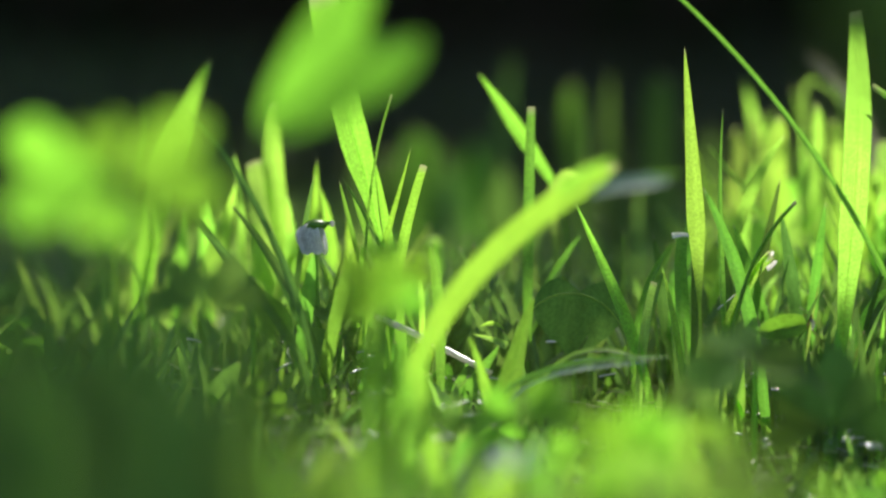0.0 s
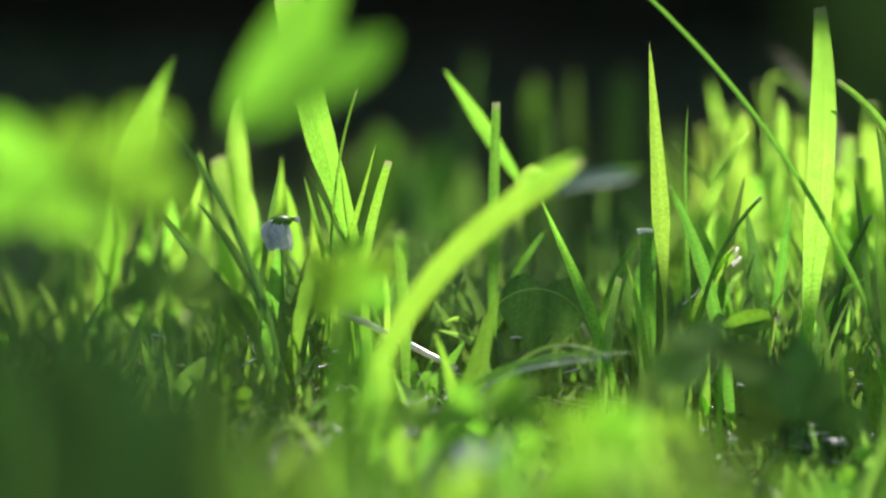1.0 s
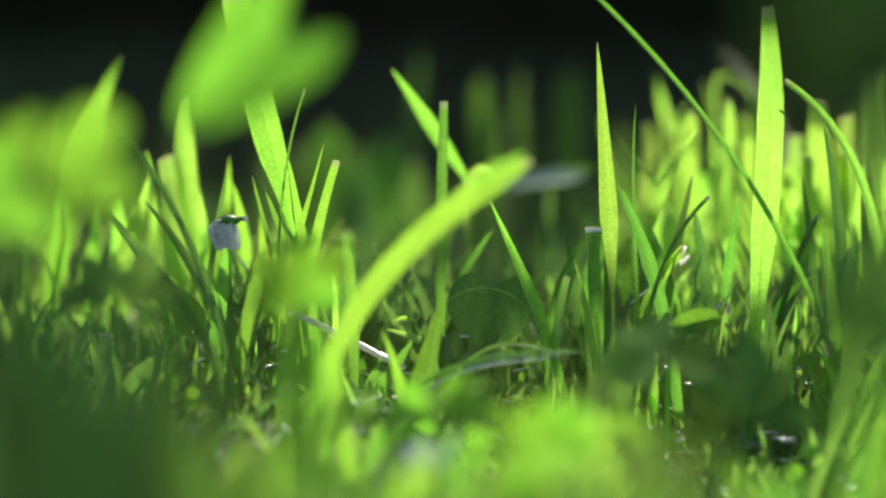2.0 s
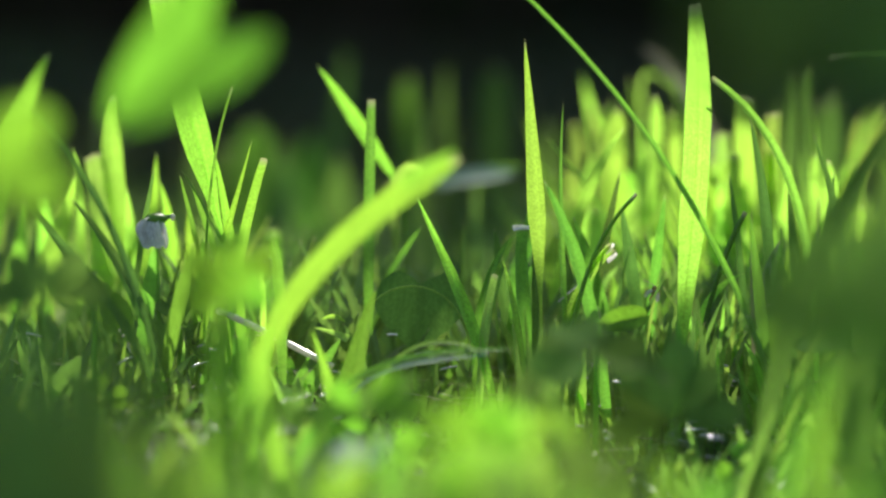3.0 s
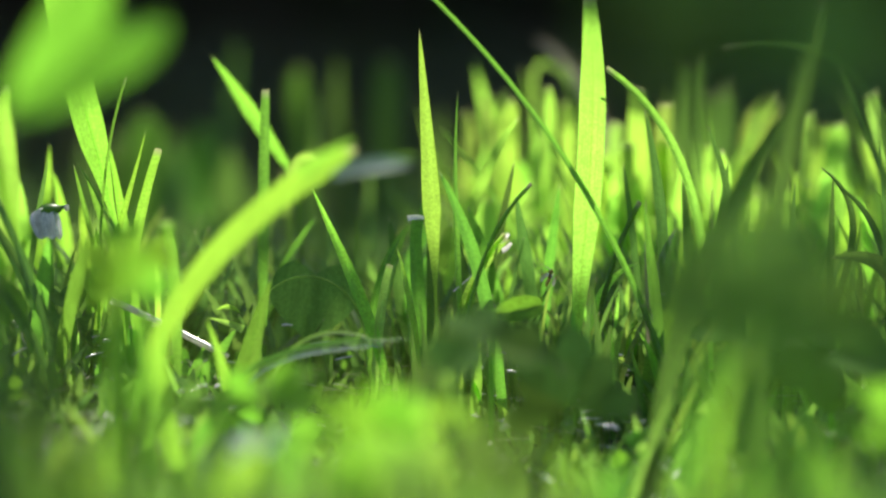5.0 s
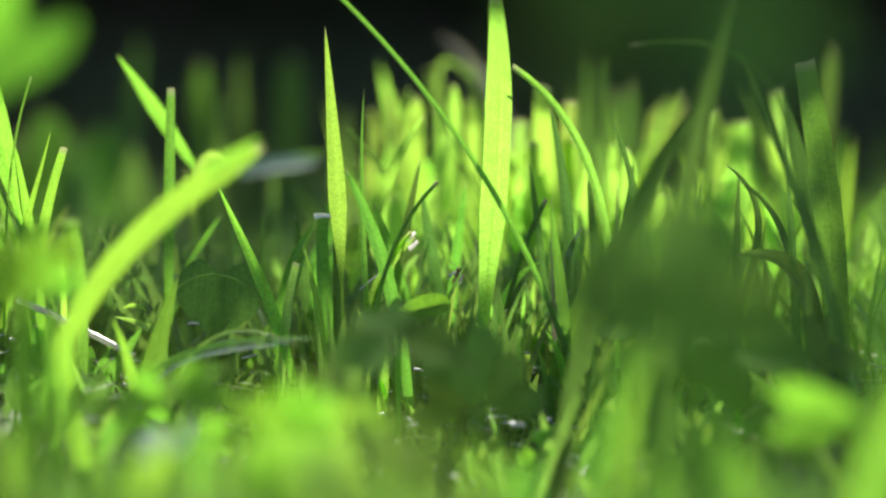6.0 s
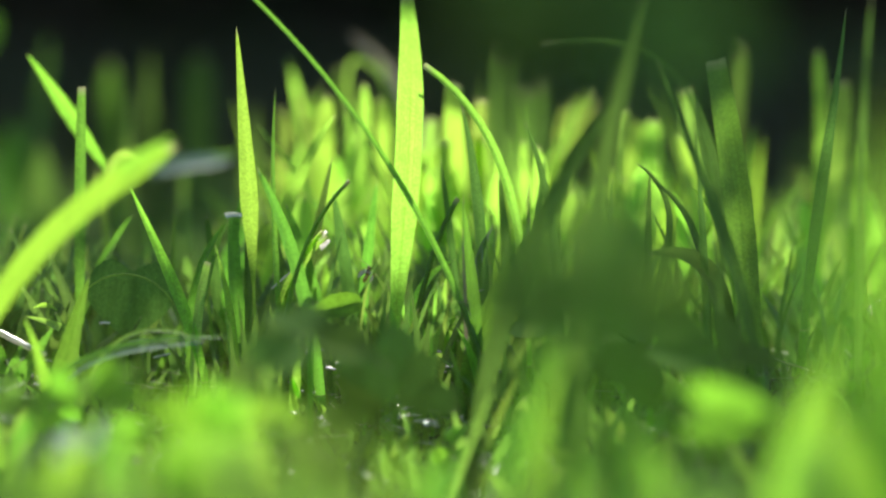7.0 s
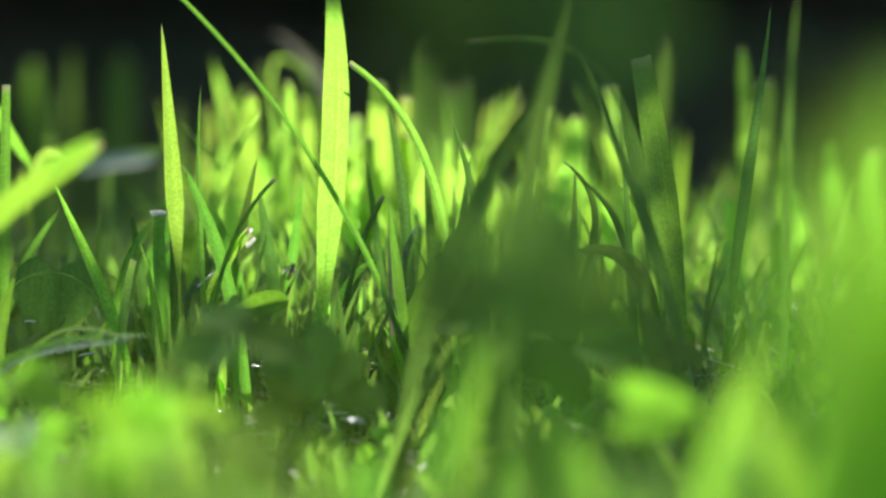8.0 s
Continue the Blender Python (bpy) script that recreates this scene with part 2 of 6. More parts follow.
def clover(base, head, mm, pitch=30.0, turn=0.0, spin=0.0, droop=14.0, tone="fresh", stem_mm=1.1, fan=((0, 0), (120, 0), (240, 0)), broad=1.0, oval=False):
    """Three leaflets on a stalk. head: offset of the leaf from the base, in millimetres; pitch tips the leaf towards -y."""
    ob = new("clover_plant")
    ob.location = base
    h = Vector(head) / 1000
    bend = Vector((h.x * 0.15, h.y * 0.15, h.z * 0.6))
    # waxy takes the near-white petal tone: a sheen put into colour
    material = {"fresh": CLOVER, "waxy": PETAL, "stemmy": STEM}.get(tone, CLOVER_DEEP)
    mesh_object("stalk", *tube([Vector(), bend, h - Vector((0, 0, h.z * 0.2)), h], stem_mm * 0.00055, stem_mm * 0.00042, 14), STEM, ob)
    tilt = Matrix.Translation(h) @ pose(0, 0, 0, 0, 0, turn) @ pose(0, 0, 0, pitch, 0, 0)
    rng = random.Random(round(base[0] * 1e5) + round(mm * 10))
    for k, roll, *part in fan:
        size = 0.001 * mm * rng.uniform(0.94, 1.04) * (part[0] if part else 1.0)
        lobe = mesh_object("leaflet", *leaflet_data(size, rng.uniform(0.08, 0.2), 0.06 if oval and broad < 0.66 else 0.22 if broad == 1 else 0.34, broad, oval), material, ob)
        lobe.matrix_basis = tilt @ pose(0, 0, 0, 0, 0, spin + k + rng.uniform(-6, 6)) @ pose(0, 0.0006, 0, -droop + rng.uniform(-5, 5), roll, 0)
        vein = [Vector((0, size * y, size * z)) for y, z in ((0.02, -0.004), (0.3, -0.03), (0.55, -0.045), (0.78, -0.075))]
        mesh_object("midvein", *tube(vein, 0.00022, 0.00008, 8, 5), STEM, lobe)
    words = "bright green clover with sunlit heart-shaped leaflets in the grass" if tone == "fresh" else "dark green low clover, its shade put into the leaf colour"
    return tagged(ob, words, "clover", "clover plants in the lawn")


# ---- the ground and the turf ----
def heap(x, y):
    """Height of the soil: crumbs, and a shallow hollow."""
    if y > 0.685:
        fall = math.exp(-(((y - 0.685) / 0.045) ** 2))
    else:
        fall = (1 + 1.2 * min(1.0, (0.685 - y) / 0.1)) * min(1.0, max(0.0, (y - 0.5) / 0.06))
    hollow = 0.010 * fall * math.exp(-(((x - 0.02) / 0.07) ** 2))
    return 0.002 * noise.noise((x * 22, y * 22, 0.3)) + 0.0012 * noise.noise((x * 90, y * 90, 4.0)) - hollow


def ground():
    verts, faces, uvs = [], [], []
    fine = [-0.25 + 0.008 * i for i in range(63)]
    lines = [-300, -60, -12, -3] + [-1.4 + 0.05 * i for i in range(23)] + fine + [0.3 + 0.05 * i for i in range(23)] + [3, 12, 60, 300]
    for y in lines:
        for x in lines:
            near = abs(x) < 1.5 and -1.5 < y < 2
            verts.append((x, y + 0.5, heap(x, y + 0.5) - 0.002 if near else -0.004))
            uvs.append((x, y))
    n = len(lines)
    for i in range(n - 1):
        for j in range(n - 1):
            k = i * n + j
            faces.append((k, k + 1, k + n + 1, k + n))
    return tagged(mesh_object("ground", verts, faces, uvs, SOIL), "dark crumbly soil under the lawn", "ground", kind="structure")


def turf(name, label, count, xs, ys, tall, wide, material, seed, keep=None, lean=0.35, steps=5, flat=0.0):
    """Many short blades in one mesh: ranges of x, y, height and width in metres."""
    rng = np.random.default_rng(seed)
    x, y = rng.uniform(*xs, count), rng.uniform(*ys, count)
    if keep:
        chosen = rng.uniform(0, 1, count) < keep(x, y)
        x, y = x[chosen], y[chosen]
    n = len(x)
    h, w = rng.uniform(*tall, n) * rng.uniform(0.75, 1.0, n), rng.uniform(*wide, n)
    way, face = rng.uniform(0, 2 * np.pi, n), rng.uniform(-1.0, 1.0, n)
    tilt = np.abs(rng.normal(0, lean, n)) + flat
    bend = rng.uniform(0.1, 0.9, n) * (1 - 0.8 * min(1, flat))
    s = np.linspace(0, 1, steps + 1)[None, :]
    angle = tilt[:, None] + bend[:, None] * s
    step = (h / steps)[:, None]
    out = np.concatenate([np.zeros((n, 1)), np.cumsum(np.sin(angle[:, :-1]) * step, 1)], 1)
    up = np.concatenate([np.zeros((n, 1)), np.cumsum(np.cos(angle[:, :-1]) * step, 1)], 1)
    prof = (0.55 + 0.45 * np.minimum(1, s / 0.35)) * np.minimum(1, (1.02 - s) / 0.4) ** 0.7
    cx, cy = x[:, None] + out * np.cos(way)[:, None], y[:, None] + out * np.sin(way)[:, None]
    base = np.array([heap(a, b) for a, b in zip(x, y)])[:, None] if n < 9000 and abs(xs[1]) < 0.5 else np.zeros((n, 1))
    cz = base - 0.003 + up + (0.004 if flat else 0.0)
    sx, sy = (np.cos(face)[:, None] * w[:, None] * prof) / 2, (np.sin(face)[:, None] * w[:, None] * prof) / 2
    v = np.empty((n, steps + 1, 3, 3))
    for j, k in enumerate((-1, 0, 1)):
        v[:, :, j, 0], v[:, :, j, 1], v[:, :, j, 2] = cx + k * sx, cy + k * sy - (0.15 * w[:, None] * prof if k == 0 else 0), cz
    uv = np.empty((n, steps + 1, 3, 2))
    uv[..., 0], uv[..., 1] = np.array([0, 0.5, 1])[None, None, :], s[:, :, None]
    k = (np.arange(n) * (steps + 1) * 3)[:, None, None] + (np.arange(steps) * 3)[None, :, None] + np.arange(2)[None, None, :]
    f = np.stack([k, k + 1, k + 4, k + 3], -1).reshape(-1, 4)
    ob = mesh_object(name, v.reshape(-1, 3).tolist(), f.tolist(), uv.reshape(-1, 2), material)
    return tagged(ob, label, "grass", kind="stuff")


ground()


def meadow(x, y):
    """Clumps and bare spots."""
    k = np.array([noise.noise((a * 16, b * 9, 2.0)) for a, b in zip(x, y)])
    return np.clip(0.6 + 1.1 * k, 0.08, 1.0)


def glade(x, y):
    """Clumps, but for an open gap."""
    return meadow(x, y) * (1 - 0.92 * np.exp(-(((x + 0.021) / 0.013) ** 4)))


def behind(x, y):
    """Tussocks at several bearings with thin, low spots between them."""
    b = x / y
    tussock = np.zeros(len(x))
    for centre, wide, much in ((0.013, 0.016, 1.0), (0.052, 0.018, 1.0), (0.095, 0.022, 0.3), (0.145, 0.02, 0.08), (-0.115, 0.018, 0.25), (-0.15, 0.01, 0.1), (-0.085, 0.01, 0.3)):
        tussock = np.maximum(tussock, much * np.exp(-(((b - centre) / wide) ** 2)))
    return 0.05 + 0.92 * tussock


turf("short_turf", "short dull green undergrowth of the lawn", 1100, (-0.16, 0.16), (0.70, 0.80), (0.006, 0.02), (0.0007, 0.002), UNDER, 1, meadow)
turf("hollow_turf", "low shoots in a worn hollow of the lawn", 900, (-0.15, 0.15), (0.50, 0.70), (0.006, 0.016), (0.0008, 0.0024), SHOOT, 17, meadow)
turf("creeping_growth", "broad low leaves creeping over the soil", 900, (-0.15, 0.15), (0.50, 0.69), (0.006, 0.014), (0.002, 0.005), SHOOT, 19, meadow, lean=0.7)
turf("moss", "fine mossy growth covering the soil", 6500, (-0.15, 0.15), (0.60, 0.80), (0.003, 0.009), (0.0006, 0.0018), UNDER, 15, lean=0.6, steps=3)
turf("rear_turf", "tussocks of lawn grass in a sunlit-bright tone", 3000, (-0.2, 0.2), (0.74, 0.86), (0.014, 0.036), (0.001, 0.0026), TURF, 2, behind)
turf("low_turf", "low dull green growth between the tussocks", 2600, (-0.24, 0.24), (0.78, 1.25), (0.008, 0.022), (0.001, 0.003), UNDER, 9)
turf("shaded_turf", "grass coloured darker to deepen the hedge's shade", 7000, (-0.9, 0.9), (1.05, 2.6), (0.025, 0.05), (0.002, 0.005), DARK, 3)
# dark tone fills the shaded gaps between the standing blades
turf("mid_growth", "dull green growth among the standing blades", 1500, (-0.072, 0.11), (0.715, 0.765), (0.012, 0.032), (0.0008, 0.0024), UNDER, 21, glade)
turf("lawn", "mown lawn grass all around", 16000, (-2.4, 2.4), (-1.6, 0.20), (0.015, 0.035), (0.003, 0.006), UNDER, 5, steps=3)
turf("trodden_turf", "short trodden lawn grass before the taller blades", 5200, (-0.27, 0.27), (0.20, 0.50), (0.005, 0.014), (0.001, 0.003), UNDER, 41, steps=3)
turf("side_turf", "mown lawn grass to one side", 6500, (-2.4, -0.27), (0.3, 2.7), (0.02, 0.045), (0.003, 0.006), UNDER, 6, steps=3)
turf("side_turf", "mown lawn grass to one side", 6500, (0.27, 2.4), (0.3, 2.7), (0.02, 0.045), (0.003, 0.006), UNDER, 7, steps=3)
turf("clippings", "shiny bleached clippings lying in the hollow", 110, (-0.07, 0.06), (0.63, 0.71), (0.003, 0.009), (0.0004, 0.0010), GLOSS, 61, flat=1.3, lean=0.2)
turf("sunlit_growth", "slim sunlit shoots behind the tall blades", 50, (0.0, 0.100), (0.765, 0.835), (0.034, 0.056), (0.0011, 0.0022), FRESH, 51, lean=0.16)
turf("young_growth", "slim young green shoots behind the tall blades", 50, (0.0, 0.105), (0.765, 0.835), (0.032, 0.054), (0.001, 0.0020), VIVID, 52, lean=0.18)
# the shade tone keeps these silhouettes dark even in sun
turf("dark_stems", "thin dark stems crossing before sunlit grass", 46, (0.004, 0.095), (0.70, 0.735), (0.022, 0.042), (0.0005, 0.0011), DEEP, 53, lean=0.22)
turf("dull_stems", "thin dull stems leaning among the tall blades", 34, (-0.03, 0.10), (0.71, 0.75), (0.022, 0.042), (0.0008, 0.0017), STEM, 54, lean=0.3)
turf("thatch", "dry clippings and stalks lying on the soil", 480, (-0.16, 0.16), (0.645, 0.82), (0.008, 0.03), (0.0004, 0.0014), LITTER, 8, flat=1.45, lean=0.12)
turf("standing_turf", "thin dull green shoots standing among the blades", 170, (-0.004, 0.11), (0.685, 0.735), (0.012, 0.030), (0.0009, 0.0023), SHOOT, 31, meadow, lean=0.25)


def hedge():
    """A backdrop hedge added across the far side; its shadow falls towards the lens."""
    ob = new("hedge")
    ob.location = (0, 3.15, 0)
    rng = np.random.default_rng(11)
    n = 30000
    x, z = rng.uniform(-4, 4, n), rng.uniform(0.0, 2.12, n)
    y = rng.uniform(-0.35, 0.35, n) * (1 + 0.15 * np.sin(x * 5))
    size, yaw, tip = rng.uniform(0.05, 0.10, n), rng.uniform(0, 6.28, n), rng.uniform(-1.2, 1.2, n)
    ax = np.stack([np.cos(yaw), np.sin(yaw), 0 * yaw], 1)
    ay = np.stack([-np.sin(yaw) * np.cos(tip), np.cos(yaw) * np.cos(tip), np.sin(tip)], 1)
    p = np.stack([x, y, z], 1)
    corners = [(0, 0), (0.32, 0.45), (0, 1), (-0.32, 0.45)]
    v = np.stack([p + size[:, None] * (ax * a + ay * b) for a, b in corners], 1)
    uv = np.tile(np.array([(0.5, 0), (1, 0.45), (0.5, 1), (0, 0.45)]), (n, 1))
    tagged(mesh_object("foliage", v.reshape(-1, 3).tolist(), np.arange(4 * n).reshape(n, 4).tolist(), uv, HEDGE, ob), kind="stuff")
    core, faces = [], []
    for xx in (-4.0, 4.0):
        for yy, zz in ((-0.16, 0), (0.16, 0), (0.1, 1.95), (-0.1, 1.95)):
            core.append((xx, yy, zz))
    faces = [(0, 1, 2, 3), (4, 7, 6, 5), (0, 3, 7, 4), (1, 5, 6, 2), (3, 2, 6, 7), (0, 4, 5, 1)]
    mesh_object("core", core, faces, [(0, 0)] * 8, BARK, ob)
    return tagged(ob, "dense clipped hedge added as dark backdrop to shade the lawn", "hedge")


hedge()


def shade_twig(branch, x, y, wide, deep, leaves, size):
    """A twig of the added, unseen branch; its leaves stand between the sun and the patch of lawn at x, y."""
    verts, faces, uvs = [], [], []
    rng = random.Random(round(x * 1000) + 7 * round(y * 1000))
    for n in range(leaves):
        g, r = rng.uniform(0, 6.28), math.sqrt(rng.random())
        p = Vector((x + wide * r * math.cos(g), y + deep * r * math.sin(g), 0.02)) + SUNWARD * rng.uniform(0.55, 0.75)
        turn = Matrix.Rotation(rng.uniform(0, 6.28), 3, "Z") @ Matrix.Rotation(rng.uniform(-0.9, 0.5), 3, "X")
        long = size * rng.uniform(0.022, 0.036)
        for i in range(6):
            s = i / 5
            w = 0.28 * math.sin(math.pi * (0.06 + 0.9 * s))
            for u in (-1, 0, 1):
                verts.append(p + turn @ Vector((long * w * u, long * (s - 0.5), long * (0.07 * abs(u) - 0.2 * (s - 0.5) ** 2))))
                uvs.append((0.5 + 0.5 * u, s))
        for i in range(5):
            for j in range(2):
                k = 18 * n + i * 3 + j
                faces.append((k, k + 1, k + 4, k + 3))
    tip = Vector((x, y, 0.02)) + SUNWARD * 0.66
    root = tip + SUNWARD * ((2.85 - tip.y) / SUNWARD.y)
    line = [root, root.lerp(tip, 0.35) + Vector((0, 0, 0.003)), root.lerp(tip, 0.7) + Vector((0, 0, 0.004)), tip]
    twig = mesh_object("twig", *tube(line, 0.004, 0.001, 24, 7), BARK, branch)
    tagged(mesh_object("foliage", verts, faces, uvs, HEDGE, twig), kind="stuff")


def add_shade_branch():
    """An unseen leafy branch, added between lawn and sun to shade chosen patches of grass."""
    ob = new("shrub_branch")
    shade_twig(ob, -0.088, 0.575, 0.038, 0.085, 80, 0.9)
    shade_twig(ob, -0.085, 0.42, 0.045, 0.016, 40, 0.6)
    shade_twig(ob, -0.037, 0.845, 0.032, 0.08, 44, 1)
    shade_twig(ob, 0.075, 0.655, 0.022, 0.03, 10, 1)
    shade_twig(ob, 0.115, 0.7, 0.028, 0.04, 20, 1)
    shade_twig(ob, -0.02, 0.775, 0.014, 0.03, 18, 0.6)
    shade_twig(ob, -0.006, 0.71, 0.017, 0.008, 18, 0.4)
    shade_twig(ob, 0.058, 0.71, 0.028, 0.008, 26, 0.4)
    shade_twig(ob, 0.034, 0.703, 0.005, 0.008, 6, 0.35)
    shade_twig(ob, 0.0275, 0.709, 0.005, 0.006, 8, 0.3)
    shade_twig(ob, 0.018, 0.634, 0.016, 0.014, 34, 0.45)
    shade_twig(ob, -0.11, 0.68, 0.024, 0.045, 40, 0.9)
    shade_twig(ob, -0.145, 0.93, 0.035, 0.14, 60, 1.4)
    shade_twig(ob, -0.072, 0.712, 0.012, 0.01, 14, 0.45)
    shade_twig(ob, 0.035, 0.61, 0.03, 0.02, 18, 0.5)
    shade_twig(ob, 0.016, 0.262, 0.018, 0.016, 42, 0.55)
    shade_twig(ob, -0.034, 0.742, 0.016, 0.008, 10, 0.4)
    shade_twig(ob, 0.08, 0.715, 0.035, 0.02, 34, 0.5)
    shade_twig(ob, 0.072, 0.61, 0.014, 0.035, 18, 0.6)
    shade_twig(ob, 0.037, 0.428, 0.024, 0.024, 40, 0.5)
    shade_twig(ob, 0.088, 0.768, 0.042, 0.04, 34, 0.25)
    shade_twig(ob, 0.088, 0.79, 0.04, 0.02, 44, 0.32)
    shade_twig(ob, 0.12, 0.775, 0.024, 0.04, 40, 0.45)
    shade_twig(ob, 0.045, 0.79, 0.05, 0.01, 24, 0.28)
    shade_twig(ob, -0.055, 0.505, 0.028, 0.03, 36, 0.5)
    shade_twig(ob, -0.022, 0.712, 0.012, 0.012, 16, 0.4)
    shade_twig(ob, -0.055, 0.35, 0.035, 0.03, 56, 0.7)
    shade_twig(ob, 0.012, 0.755, 0.018, 0.02, 16, 0.3)
    shade_twig(ob, 0.014, 0.738, 0.03, 0.012, 34, 0.3)
    shade_twig(ob, -0.005, 0.713, 0.016, 0.008, 20, 0.3)
    shade_twig(ob, 0.0, 0.765, 0.02, 0.03, 16, 0.3)
    shade_twig(ob, -0.08, 0.745, 0.03, 0.03, 26, 0.3)
    shade_twig(ob, 0.022, 0.605, 0.02, 0.015, 20, 0.5)
    shade_twig(ob, -0.112, 0.755, 0.025, 0.025, 26, 0.35)
    shade_twig(ob, 0.084, 0.685, 0.008, 0.02, 8, 0.35)
    return tagged(ob, "unseen leafy branch added to shade patches of the lawn", "branch")


add_shade_branch()


# the blades in the plane of focus
grass_blade((-0.0539, 0.705, -0.0056), (0.4, 0, 25.6), (-10.5, 0, 49.1), (-14.1, 0, 74.2), 5.45, "paddle", "vivid", fold=0.12)
grass_blade((-0.0530, 0.703, -0.0058), (-0.6, 0, 15.2), (-2.7, 0, 30.3), (-5.7, 0, 45.2), 1.71, "strap", "vivid", fold=0.1)
grass_blade((-0.0470, 0.700, -0.0059), (-3.9, 0, 15), (-8.7, 0, 29.5), (-17.4, 0, 42.5), 1.00, "lance", "stem", face=30)
grass_blade((-0.0002, 0.7, -0.0112), (0.4, -0, 23.7), (-1.4, 0, 47.4), (-3.2, 0, 71.1), 3.30, "spear", "fresh", fold=0.1)
grass_blade((-0.0014, 0.705, -0.0105), (0.1, -0, 14.4), (-0.3, 0, 28.8), (0.2, 0, 43.3), 1.31, "strap", "deep")
grass_blade((-0.032, 0.718, -0.0064), (-0, 0, 18.3), (0.1, 0, 36.7), (0.6, 0, 55), 2.05, "cut", "stem", fold=0.3)
grass_blade((0.0046, 0.7, -0.0115), (-0.2, -0, 20.2), (-2.7, 0, 40.3), (-1.1, 0, 60.6), 1.30, "lance", "stem", face=35)
grass_blade((-0.1097, 0.755, -0.003), (0.6, 0, 20.8), (5.1, 0, 41.2), (14.9, 0, 59.7), 4.97, "strap", "vivid", fold=0.1)
grass_blade((0.0235, 0.7, -0.0119), (0.8, -1, 26.1), (5.4, -6.6, 52.3), (2.5, -15, 78.1), 4.71, "shear", "fresh", fold=0.08)
grass_blade((0.0405, 0.685, -0.002), (-9.1, 0, 30), (-27.5, 0, 56.6), (-51.6, 0, 76.6), 1.18, "even", "stem", fold=0.3)
grass_blade((0.0491, 0.695, -0.0111), (-2.4, 0, 21.8), (1, 0, 50.3), (-19.6, 0, 64.1), 1.69, "cut", "fresh", face=20)
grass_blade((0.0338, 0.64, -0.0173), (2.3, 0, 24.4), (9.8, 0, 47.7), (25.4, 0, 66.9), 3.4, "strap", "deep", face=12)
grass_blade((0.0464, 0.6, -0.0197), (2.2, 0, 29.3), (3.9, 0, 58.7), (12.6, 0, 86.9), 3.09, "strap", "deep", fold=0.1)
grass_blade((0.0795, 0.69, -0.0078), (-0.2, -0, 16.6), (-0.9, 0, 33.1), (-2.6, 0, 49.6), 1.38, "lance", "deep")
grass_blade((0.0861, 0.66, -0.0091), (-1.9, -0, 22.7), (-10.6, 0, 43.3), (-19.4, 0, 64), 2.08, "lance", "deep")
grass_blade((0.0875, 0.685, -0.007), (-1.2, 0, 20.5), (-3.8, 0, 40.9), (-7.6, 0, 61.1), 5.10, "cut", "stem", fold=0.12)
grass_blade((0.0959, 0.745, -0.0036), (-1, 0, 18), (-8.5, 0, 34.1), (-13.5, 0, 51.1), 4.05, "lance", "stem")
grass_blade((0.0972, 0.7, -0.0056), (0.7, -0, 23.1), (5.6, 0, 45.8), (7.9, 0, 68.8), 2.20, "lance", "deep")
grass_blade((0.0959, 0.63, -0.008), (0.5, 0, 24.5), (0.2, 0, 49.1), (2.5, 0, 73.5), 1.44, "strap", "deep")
grass_blade((-0.0491, 0.635, -0.0041), (2.6, -6.4, 21.1), (18.1, -9.6, 36.8), (36.2, -15, 46.3), 3.9, "blunt", "vivid", fold=0.06)
grass_blade((-0.016, 0.6, 0.0387), (3.7, 0, 1.9), (7.9, 0, 1.8), (12, 0, 2.2), 3.61, "strap", "blue", face=-57)
grass_blade((-0.0142, 0.605, 0.0398), (4, 0, 0.6), (8, 0, 1.4), (11.9, 0, 2.2), 1.90, "lance", "stem", face=-30)
grass_blade((-0.0211, 0.6, 0.0392), (2.7, 0, 1.8), (5.5, 0, 3.6), (8.2, 0, 5.3), 2.92, "dagger", "vivid")
grass_blade((0.0754, 0.64, -0.0113), (-2.7, 0, 24.8), (10.7, 0, 75.8), (-29, 0, 68.7), 1.01, "even", "deep")
grass_blade((-0.0258, 0.66, 0.033), (0.4, -0, 3.2), (2.9, 0, 8.9), (6.2, 0, 4.8), 1.70, "strap", "pale", face=30)
grass_blade((-0.0265, 0.745, 0.0304), (-5.6, 0, 7.8), (-10.4, 0, 16.1), (-16.3, 0, 23.7), 2.77, "lance", "vivid", fold=0.1)
grass_blade((-0.0261, 0.752, -0.0037), (0.2, 0, 11.5), (-0.2, 0, 23), (-1.1, 0, 34.5), 1.18, "tube", "stem")
grass_blade((-0.0565, 0.7, -0.0058), (0.2, -0, 15.1), (2.2, 0, 30), (6.9, 0, 44.4), 1.90, "cut", "vivid", fold=0.1)
grass_blade((-0.0618, 0.7, -0.0054), (-0, -0, 16.5), (6.1, 0, 31.8), (10, 0, 47.5), 1.40, "lance", "vivid", face=15)
grass_blade((-0.0607, 0.7, -0.0054), (0.8, -0, 18.9), (-0.8, 0, 38.4), (5.4, 0, 56.6), 0.70, "even", "stem")
grass_blade((-0.0646, 0.67, -0.0056), (-1.7, 0, 20.2), (-9.4, 0, 39.7), (-23, 0, 54.9), 1.35, "strap", "deep", face=30)
grass_blade((-0.0639, 0.68, -0.0054), (-1.6, 0, 14.2), (-8.4, 0, 27.4), (-17.8, 0, 38), 1.4, "strap", "deep", face=20)
grass_blade((-0.0646, 0.67, -0.0053), (-2.7, 0, 15.6), (-13.9, 0, 26.9), (-24.2, 0, 38.1), 1.6, "strap", "deep")
grass_blade((-0.008, 0.7, -0.0105), (-1.5, -0, 15.2), (-8.6, 0, 29), (-14.7, 0, 42.8), 2.20, "lance", "vivid", face=10, fold=0.2)
